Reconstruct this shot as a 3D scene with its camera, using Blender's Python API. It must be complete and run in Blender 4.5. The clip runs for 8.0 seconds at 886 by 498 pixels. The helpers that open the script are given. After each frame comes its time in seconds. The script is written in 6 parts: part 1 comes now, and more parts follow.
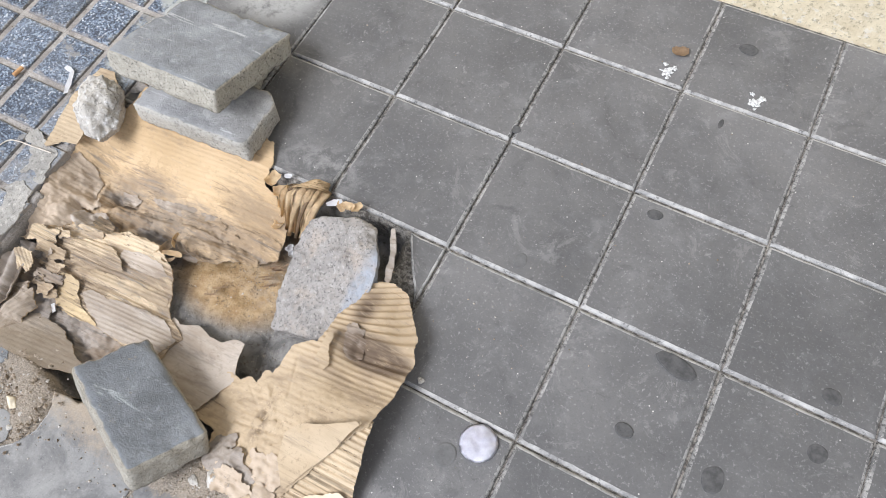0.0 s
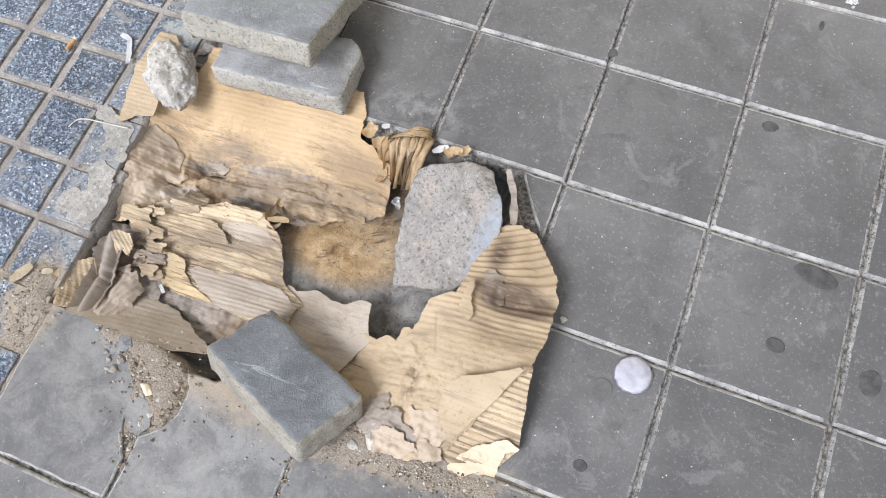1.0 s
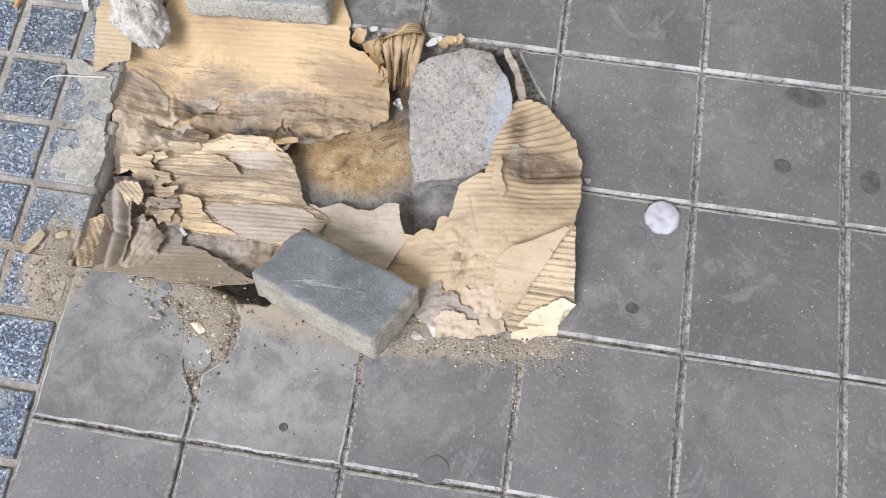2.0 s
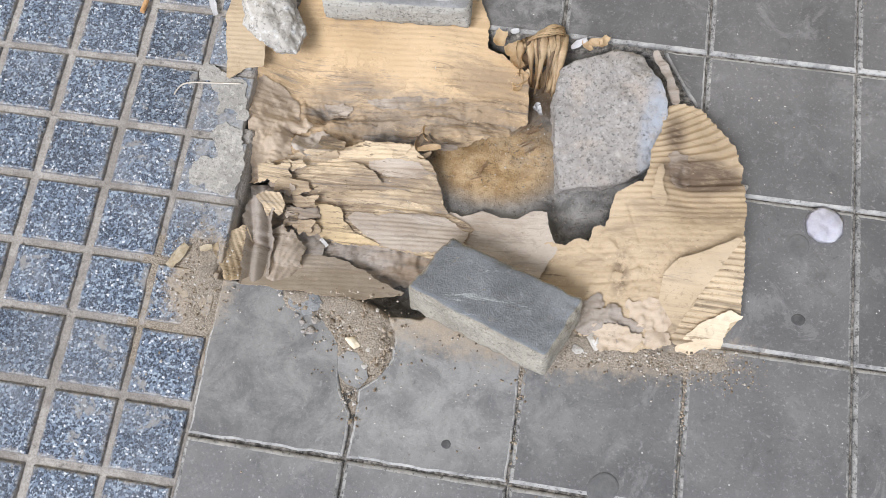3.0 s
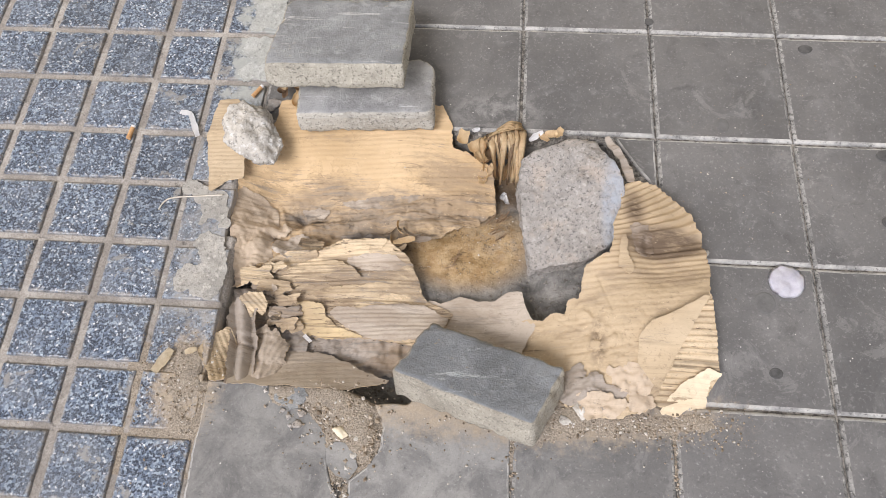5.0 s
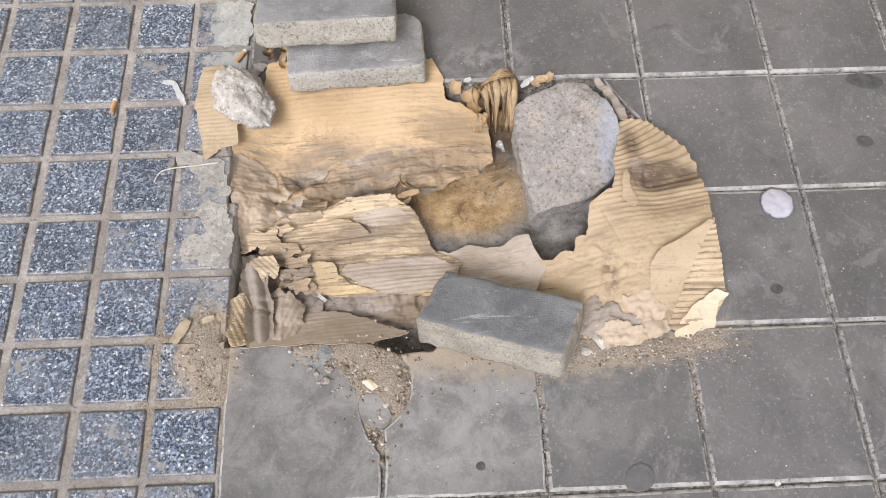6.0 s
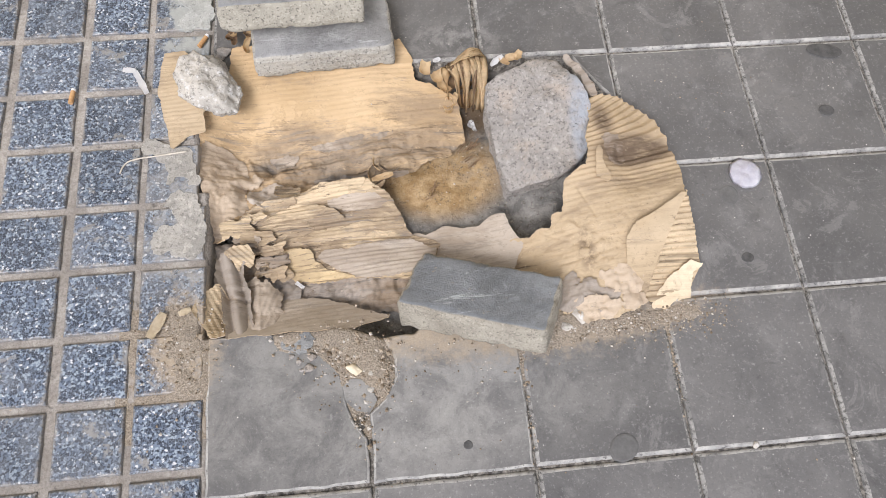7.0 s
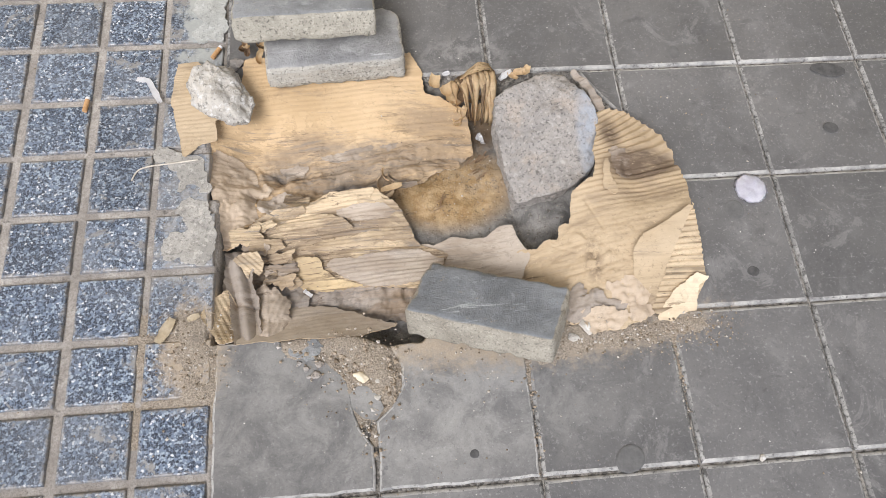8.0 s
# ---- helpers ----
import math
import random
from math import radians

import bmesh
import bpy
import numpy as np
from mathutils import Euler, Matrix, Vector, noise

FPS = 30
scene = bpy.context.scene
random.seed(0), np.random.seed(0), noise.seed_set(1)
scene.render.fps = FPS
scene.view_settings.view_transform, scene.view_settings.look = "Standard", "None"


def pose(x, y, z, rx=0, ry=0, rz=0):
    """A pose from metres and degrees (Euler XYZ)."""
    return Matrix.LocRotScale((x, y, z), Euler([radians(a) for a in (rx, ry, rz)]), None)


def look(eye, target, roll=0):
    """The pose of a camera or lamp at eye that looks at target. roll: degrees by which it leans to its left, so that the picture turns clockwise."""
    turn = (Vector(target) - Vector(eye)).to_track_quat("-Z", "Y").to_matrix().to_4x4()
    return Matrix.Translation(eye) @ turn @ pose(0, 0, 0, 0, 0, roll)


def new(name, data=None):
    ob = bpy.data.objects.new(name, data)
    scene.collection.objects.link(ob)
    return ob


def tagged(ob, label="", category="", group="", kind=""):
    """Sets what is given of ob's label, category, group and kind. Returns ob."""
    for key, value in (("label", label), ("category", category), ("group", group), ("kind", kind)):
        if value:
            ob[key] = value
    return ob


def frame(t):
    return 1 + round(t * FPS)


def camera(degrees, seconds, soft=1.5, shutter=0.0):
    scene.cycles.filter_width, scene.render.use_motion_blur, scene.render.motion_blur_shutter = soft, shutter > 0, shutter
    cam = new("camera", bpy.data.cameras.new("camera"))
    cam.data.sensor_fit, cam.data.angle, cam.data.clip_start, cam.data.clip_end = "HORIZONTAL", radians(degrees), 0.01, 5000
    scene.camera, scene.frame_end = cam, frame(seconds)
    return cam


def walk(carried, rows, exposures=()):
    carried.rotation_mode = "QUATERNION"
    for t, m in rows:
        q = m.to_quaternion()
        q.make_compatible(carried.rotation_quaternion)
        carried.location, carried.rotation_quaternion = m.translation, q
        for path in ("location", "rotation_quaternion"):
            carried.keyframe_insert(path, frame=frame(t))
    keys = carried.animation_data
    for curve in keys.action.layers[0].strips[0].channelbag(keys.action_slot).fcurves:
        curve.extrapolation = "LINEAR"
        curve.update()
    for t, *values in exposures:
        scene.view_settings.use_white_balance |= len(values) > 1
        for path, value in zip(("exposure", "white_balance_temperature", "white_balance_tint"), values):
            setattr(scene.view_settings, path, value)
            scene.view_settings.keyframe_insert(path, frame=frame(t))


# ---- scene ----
cam = camera(63.4, 8.0, 0.7)
PATH = [
    (0, (0.9290, 0.2560, 1.0070), (0.4360, 0.9690, -0.7960), -7.60),
    (0.3, (0.8487, 0.2185, 1.0038), (0.3485, 0.8920, -0.8121), -9.46),
    (0.5, (0.7890, 0.1970, 1.0080), (0.3140, 0.8370, -0.8270), -12.00),
    (0.8, (0.7208, 0.1729, 1.0007), (0.3156, 0.7691, -0.8652), -13.30),
    (1, (0.7170, 0.1790, 0.9990), (0.3540, 0.7750, -0.8750), -10.80),
    (1.2, (0.7170, 0.1791, 0.9878), (0.4572, 0.8311, -0.8846), -3.49),
    (1.5, (0.6910, 0.1240, 0.9920), (0.5700, 0.7500, -0.9040), 1.30),
    (1.7, (0.6580, 0.0530, 1.0040), (0.5200, 0.6260, -0.9080), -3.40),
    (2.8, (0.4040, 0.0610, 0.9960), (0.2960, 0.5180, -0.9490), -5.50),
    (3, (0.3750, 0.0660, 0.9930), (0.2430, 0.5320, -0.9480), -7.50),
    (3.3, (0.3530, 0.0030, 0.9830), (0.1770, 0.6550, -0.9000), 0.90),
    (3.5, (0.3390, -0.0210, 1.0130), (0.0900, 0.7570, -0.8120), -1.50),
    (3.8, (0.3391, -0.0803, 1.0348), (0.0572, 0.8674, -0.7016), -7.81),
    (4, (0.3520, -0.0730, 1.0250), (0.2120, 0.8730, -0.7320), -5.40),
    (4.2, (0.3902, -0.0621, 1.0225), (0.3424, 0.8952, -0.7334), -4.61),
    (4.5, (0.3970, -0.0300, 1.0180), (0.4100, 0.9260, -0.7390), -2.40),
    (4.8, (0.4077, -0.0253, 1.0183), (0.3412, 0.9243, -0.7392), -4.26),
    (5, (0.3940, -0.0210, 0.9990), (0.2700, 0.8170, -0.8120), -4.90),
    (5.2, (0.3740, -0.0180, 1.0010), (0.2810, 0.7520, -0.8430), -3.00),
    (6.3, (0.2740, -0.0750, 0.9950), (0.3610, 0.7000, -0.8460), 1.60),
    (6.5, (0.2720, -0.0730, 0.9920), (0.3850, 0.6750, -0.8590), 3.10),
    (7, (0.2640, -0.0620, 0.9960), (0.4150, 0.6600, -0.8630), 6.70),
    (7.5, (0.2590, -0.0690, 0.9980), (0.4390, 0.7000, -0.8390), 7.40),
    (8, (0.2510, -0.0820, 0.9950), (0.4050, 0.6990, -0.8390), 6.80),
]
EXPOSURES = [(0.0, 0.14, 6000, 12), (1.6, 0.12, 6050, 12), (2.8, 0.02, 6080, 12), (3.4, 0.0, 6110, 12), (4.4, 0.0, 6440, 14), (6.4, 0.0, 6370, 15), (8.0, 0.0, 6340, 13)]
walk(cam, [(t, look(eye, target, roll)) for t, eye, target, roll in PATH], EXPOSURES)

# ---------------------------------------------------------------- world and light
world = bpy.data.worlds.new("overcast_sky")
scene.world = world
world.use_nodes = True
wn, wl = world.node_tree.nodes, world.node_tree.links
sky = wn.new("ShaderNodeTexSky")
sky.sky_type, sky.sun_disc = "NISHITA", False
sky.sun_elevation, sky.sun_rotation = radians(50), radians(200)
sky.air_density, sky.dust_density = 1.0, 1.0
soften = wn.new("ShaderNodeHueSaturation")
soften.inputs["Saturation"].default_value = 0.40
wl.new(sky.outputs[0], soften.inputs["Color"])
wl.new(soften.outputs[0], wn["Background"].inputs["Color"])
wn["Background"].inputs["Strength"].default_value = 0.15

sun = new("sun", bpy.data.lights.new("sun", "SUN"))
sun.data.energy, sun.data.angle, sun.data.color = 3.3, radians(26), (1.0, 0.99, 0.98)
sun.matrix_world = look((-1.6, -3.0, 4.4), (0.3, 0.4, 0))


# ---------------------------------------------------------------- node helpers
class Mat:
    def __init__(self, name, rough=0.8):
        self.m = bpy.data.materials.new(name)
        self.m.use_nodes = True
        self.n, self.l = self.m.node_tree.nodes, self.m.node_tree.links
        self.bsdf = self.n["Principled BSDF"]
        self.bsdf.inputs["Roughness"].default_value = rough
        self.geo = self.n.new("ShaderNodeNewGeometry")
        self.pos = self.geo.outputs["Position"]
        self.relief = None

    def put(self, socket, value):
        if isinstance(value, (int, float)):
            socket.default_value = value
        elif isinstance(value, (tuple, list)):
            socket.default_value = (*value, 1) if len(value) == 3 and socket.type == "RGBA" else value
        else:
            self.l.new(value, socket)

    def stretch(self, scale=(1, 1, 1), turn=0.0):
        n = self.n.new("ShaderNodeMapping")
        n.inputs["Scale"].default_value = scale
        n.inputs["Rotation"].default_value = (0, 0, radians(turn))
        self.l.new(self.pos, n.inputs["Vector"])
        return n.outputs[0]

    def noise(self, scale, detail=4, rough=0.6, coord=None, warp=0.0):
        n = self.n.new("ShaderNodeTexNoise")
        n.inputs["Scale"].default_value, n.inputs["Detail"].default_value = scale, detail
        n.inputs["Roughness"].default_value, n.inputs["Distortion"].default_value = rough, warp
        self.l.new(coord or self.pos, n.inputs["Vector"])
        return n.outputs["Fac"]

    def voronoi(self, scale, feature="F1", coord=None, out="Distance", rand=1.0):
        n = self.n.new("ShaderNodeTexVoronoi")
        n.feature = feature
        n.inputs["Scale"].default_value, n.inputs["Randomness"].default_value = scale, rand
        self.l.new(coord or self.pos, n.inputs["Vector"])
        return n.outputs[out]

    def span(self, value, a, b, c=0.0, d=1.0):
        n = self.n.new("ShaderNodeMapRange")
        n.interpolation_type = "SMOOTHSTEP"
        for k, v in zip(("Value", "From Min", "From Max", "To Min", "To Max"), (value, a, b, c, d)):
            self.put(n.inputs[k], v)
        return n.outputs[0]

    def math(self, op, a, b=0.0):
        n = self.n.new("ShaderNodeMath")
        n.operation = op
        self.put(n.inputs[0], a)
        self.put(n.inputs[1], b)
        return n.outputs[0]

    def axis(self, k):
        n = self.n.new("ShaderNodeSeparateXYZ")
        self.l.new(self.pos, n.inputs[0])
        return n.outputs[k]

    def mix(self, fac, a, b, blend="MIX"):
        n = self.n.new("ShaderNodeMix")
        n.data_type, n.blend_type = "RGBA", blend
        self.put(n.inputs["Factor"], fac)
        self.put(n.inputs[6], a)
        self.put(n.inputs[7], b)
        return n.outputs[2]

    def ramp(self, value, stops, flat=False):
        n = self.n.new("ShaderNodeValToRGB")
        r = n.color_ramp
        r.interpolation = "CONSTANT" if flat else "LINEAR"
        while len(r.elements) < len(stops):
            r.elements.new(0.5)
        for e, (p, c) in zip(r.elements, stops):
            e.position, e.color = p, (*c, 1)
        self.put(n.inputs[0], value)
        return n.outputs[0]

    def piece(self):
        return self.n.new("ShaderNodeObjectInfo").outputs["Random"]

    def island(self):
        return self.geo.outputs["Random Per Island"]

    def spot(self, x, y, r0, r1, sx=1.0, sy=1.0):
        """1 within r0 of a place on the plan, 0 past r1."""
        n = self.n.new("ShaderNodeVectorMath")
        n.operation = "SUBTRACT"
        self.l.new(self.pos, n.inputs[0])
        n.inputs[1].default_value = (x, y, 0)
        s = self.n.new("ShaderNodeVectorMath")
        s.operation = "MULTIPLY"
        self.l.new(n.outputs[0], s.inputs[0])
        s.inputs[1].default_value = (1 / sx, 1 / sy, 0)
        q = self.n.new("ShaderNodeVectorMath")
        q.operation = "LENGTH"
        self.l.new(s.outputs[0], q.inputs[0])
        return self.span(q.outputs["Value"], r1, r0)

    def bump(self, height, depth, strength=1.0):
        n = self.n.new("ShaderNodeBump")
        n.inputs["Distance"].default_value, n.inputs["Strength"].default_value = depth, strength
        self.put(n.inputs["Height"], height)
        if self.relief:
            self.l.new(self.relief, n.inputs["Normal"])
        self.relief = n.outputs[0]
        self.l.new(self.relief, self.bsdf.inputs["Normal"])

    def colour(self, c, rough=None):
        self.put(self.bsdf.inputs["Base Color"], c)
        if rough is not None:
            self.put(self.bsdf.inputs["Roughness"], rough)
        return self.m


SAND = (0.40, 0.32, 0.23)


def dusty(k, colour, amount=1.0):
    """Sandy dirt trodden out of the hole over its front rim and its terrazzo side."""
    front = k.spot(0.43, 0.215, 0.30, 1.0, 0.44, 0.098)
    left = k.spot(-0.03, 0.21, 0.25, 1.0, 0.085, 0.13)
    both = k.math("MAXIMUM", front, left)
    patchy = k.span(k.math("ADD", both, k.math("MULTIPLY", k.math("SUBTRACT", k.noise(60, 6, 0.78), 0.5), 1.9)), 0.25, 1.15)
    fac = k.math("MULTIPLY", k.math("MULTIPLY", patchy, k.span(both, 0.0, 0.2)), amount)
    grit = k.mix(k.noise(420, 2), (0.27, 0.21, 0.145), (0.5, 0.42, 0.32))
    return k.mix(fac, colour, grit)


def grey_tile():
    k = Mat("grey_concrete_tile", 0.62)
    big, mid, fine = k.noise(5.0, 6, 0.62), k.noise(22, 6, 0.7, warp=0.6), k.noise(260, 3)
    c = k.mix(k.span(big, 0.34, 0.68), (0.118, 0.115, 0.113), (0.172, 0.167, 0.161))
    c = k.mix(k.span(mid, 0.50, 0.76, 0, 0.42), c, (0.30, 0.294, 0.282))
    c = k.mix(k.span(k.noise(14, 7, 0.75, warp=1.2), 0.54, 0.72, 0, 0.55), c, (0.075, 0.073, 0.072))
    scuff = k.span(k.noise(30, 8, 0.8, coord=k.stretch((0.7, 2.2, 1), 25), warp=0.8), 0.62, 0.76, 0, 0.35)
    c = k.mix(scuff, c, (0.44, 0.435, 0.42))
    # pale mortar haze on the tiles beside the block stack
    haze = k.math("MAXIMUM", k.spot(0.40, 0.70, 0.2, 1.0, 0.12, 0.06), k.spot(0.11, 1.06, 0.4, 1.0, 0.13, 0.17))
    c = k.mix(k.math("MULTIPLY", haze, k.span(k.noise(34, 7, 0.78, warp=0.5), 0.42, 0.60, 0, 0.6)), c, (0.36, 0.352, 0.335))
    c = k.mix(k.math("MULTIPLY", k.spot(0.11, 1.03, 0.5, 1.0, 0.12, 0.15), k.span(k.noise(30, 7, 0.75), 0.36, 0.52, 0, 0.85)), c, (0.42, 0.415, 0.39))
    film = k.math("MULTIPLY", k.spot(0.20, 0.12, 0.4, 1.0, 0.50, 0.17), k.span(k.noise(17, 7, 0.74, warp=0.5), 0.34, 0.66, 0.08, 0.70))
    c = k.mix(film, c, (0.37, 0.36, 0.335))
    # tiles away from the hole, darker in patches towards the right
    grime_and_tone = k.math("MULTIPLY", k.spot(1.35, 0.62, 0.25, 1.0, 0.55, 0.75), k.span(k.noise(6, 6, 0.7, warp=0.6), 0.28, 0.62, 0.2, 0.62))
    c = k.mix(grime_and_tone, c, (0.082, 0.080, 0.078))
    c = k.mix(k.span(k.noise(330, 3, 0.7), 0.54, 0.68, 0, 0.26), c, (0.06, 0.058, 0.056))
    c = k.mix(k.span(k.noise(190, 4, 0.75), 0.56, 0.68, 0, 0.4), c, (0.40, 0.395, 0.38))
    hair = k.span(k.noise(7, 8, 0.72, coord=k.stretch((1, 14, 1), -32), warp=1.0), 0.675, 0.70, 0, 0.22)
    c = k.mix(hair, c, (0.48, 0.47, 0.45))
    tone = k.span(k.piece(), 0, 1, 0.86, 1.10)
    c = k.mix(1.0, c, k.ramp(tone, [(0, (0, 0, 0)), (1, (1, 1, 1))]), "MULTIPLY")
    smut = k.span(k.noise(70, 6, 0.8, warp=0.4), 0.60, 0.66, 0, 0.45)
    c = k.mix(smut, c, (0.33, 0.325, 0.31))
    c = k.mix(k.span(k.noise(55, 6, 0.8, warp=0.6), 0.61, 0.68, 0, 0.5), c, (0.07, 0.07, 0.07))
    wear = k.span(k.noise(9, 9, 0.82, warp=0.9), 0.57, 0.62, 0, 0.35)
    c = k.mix(wear, c, (0.27, 0.262, 0.25))
    speck = k.span(k.voronoi(60, out="Distance"), 0.075, 0.045)
    c = k.mix(k.math("MULTIPLY", speck, k.span(k.noise(11, 2), 0.46, 0.58)), c, (0.62, 0.6, 0.56))
    c = dusty(k, c)
    k.bump(fine, 0.0005, 0.5)
    k.bump(mid, 0.0012, 0.35)
    return k.colour(c, k.span(mid, 0.3, 0.7, 0.5, 0.78))


def tile_rim(name, dirt):
    """The worn arris of a tile, pale with lime or dark with grit; dirt also carries side shade."""
    k = Mat(name, 0.85)
    n = k.noise(28, 6, 0.7)
    c = k.mix(k.span(n, 0.3, 0.68), tuple(v * (1 - 0.45 * dirt) for v in (0.21, 0.206, 0.198)), tuple(v * (1 - 0.4 * dirt) for v in (0.50, 0.485, 0.455)))
    c = k.mix(k.span(k.noise(150, 5, 0.8), 0.54 - 0.1 * dirt, 0.64 - 0.06 * dirt, 0, 0.7 + 0.2 * dirt), c, (0.05, 0.048, 0.045))
    c = k.mix(k.span(k.noise(210, 4, 0.8), 0.60, 0.66, 0, 0.7), c, (0.55, 0.53, 0.49))
    c = dusty(k, c)
    k.bump(k.noise(300, 3), 0.0008, 0.7)
    return k.colour(c)


def terrazzo(name, trodden):
    """Chipped stone squares; trodden: sandy dirt caught along the edges of each square."""
    k = Mat(name, 0.5)
    warp = k.n.new("ShaderNodeVectorMath")
    warp.operation = "ADD"
    k.l.new(k.pos, warp.inputs[0])
    nz = k.n.new("ShaderNodeTexNoise")
    nz.inputs["Scale"].default_value = 300
    k.l.new(k.pos, nz.inputs["Vector"])
    sc = k.n.new("ShaderNodeVectorMath")
    sc.operation = "SCALE"
    sc.inputs["Scale"].default_value = 0.0045
    k.l.new(nz.outputs["Color"], sc.inputs[0])
    k.l.new(sc.outputs[0], warp.inputs[1])
    v = k.voronoi(325, coord=warp.outputs[0], out="Color")
    s = k.n.new("ShaderNodeSeparateColor")
    k.l.new(v, s.inputs[0])
    chips = k.ramp(s.outputs[0], [(0, (0.013, 0.020, 0.036)), (0.42, (0.045, 0.066, 0.105)), (0.57, (0.16, 0.21, 0.285)), (0.77, (0.35, 0.415, 0.48)), (0.955, (0.70, 0.715, 0.72))], True)
    edge = k.voronoi(325, "DISTANCE_TO_EDGE", coord=warp.outputs[0])
    c = k.mix(k.span(edge, 0.10, 0.02), chips, (0.16, 0.195, 0.25))
    tone = k.span(k.piece(), 0, 1, 0.75, 1.15)
    c = k.mix(1.0, c, k.ramp(tone, [(0, (0, 0, 0)), (1, (1, 1, 1))]), "MULTIPLY")
    film = k.span(k.noise(9, 6, 0.7, warp=0.7), 0.43, 0.72, 0.02, 0.46)
    c = k.mix(k.math("ADD", film, 0.03), c, (0.25, 0.265, 0.29))
    near = k.math("MULTIPLY", k.span(k.axis(0), -0.42, -0.08), 0.055)
    blot = k.span(k.math("ADD", k.noise(16, 7, 0.72, warp=0.5), near), 0.62, 0.66)
    c = k.mix(k.math("MULTIPLY", blot, k.span(k.noise(90, 5, 0.75), 0.36, 0.56, 0.35, 0.9)), c, k.mix(k.noise(30, 4), (0.20, 0.19, 0.175), (0.34, 0.325, 0.30)))
    # cement smeared along the joint with the grey tiles
    x, y = k.axis(0), k.axis(1)
    rag = k.math("MULTIPLY", k.math("SUBTRACT", k.noise(24, 5, 0.6), 0.5), 0.16)
    lip = k.span(k.math("ADD", x, rag), -0.075, -0.055)
    upper = k.span(y, 0.68, 0.72)
    c = k.mix(k.math("MULTIPLY", lip, k.math("MULTIPLY", upper, 0.93)), c, k.mix(k.noise(45, 5), (0.27, 0.28, 0.27), (0.46, 0.47, 0.44)))
    mid = k.math("MULTIPLY", k.span(y, 0.25, 0.33), k.span(y, 0.62, 0.55))
    worn = k.math("MULTIPLY", k.span(k.math("ADD", x, rag), -0.13, -0.02), mid)
    c = k.mix(k.math("MULTIPLY", worn, k.span(k.noise(60, 5, 0.75), 0.36, 0.60, 0.25, 0.95)), c, k.mix(k.noise(40, 5), (0.24, 0.24, 0.235), (0.42, 0.40, 0.37)))
    if trodden:
        at = k.n.new("ShaderNodeVectorMath")
        at.operation = "ABSOLUTE"
        k.l.new(k.n.new("ShaderNodeTexCoord").outputs["Object"], at.inputs[0])
        sep = k.n.new("ShaderNodeSeparateXYZ")
        k.l.new(at.outputs[0], sep.inputs[0])
        out = k.math("MAXIMUM", sep.outputs[0], sep.outputs[1])
        rim = k.span(k.math("ADD", out, k.math("MULTIPLY", k.math("SUBTRACT", k.noise(42, 5, 0.72), 0.5), 0.34)), 0.44, 0.52)
        c = k.mix(k.math("MULTIPLY", rim, 0.75), c, k.mix(k.noise(160, 3), (0.22, 0.20, 0.18), (0.40, 0.37, 0.33)))
    c = dusty(k, c)
    k.bump(k.noise(240, 3), 0.0006, 0.5)
    return k.colour(c, k.span(film, 0, 0.5, 0.42, 0.75))


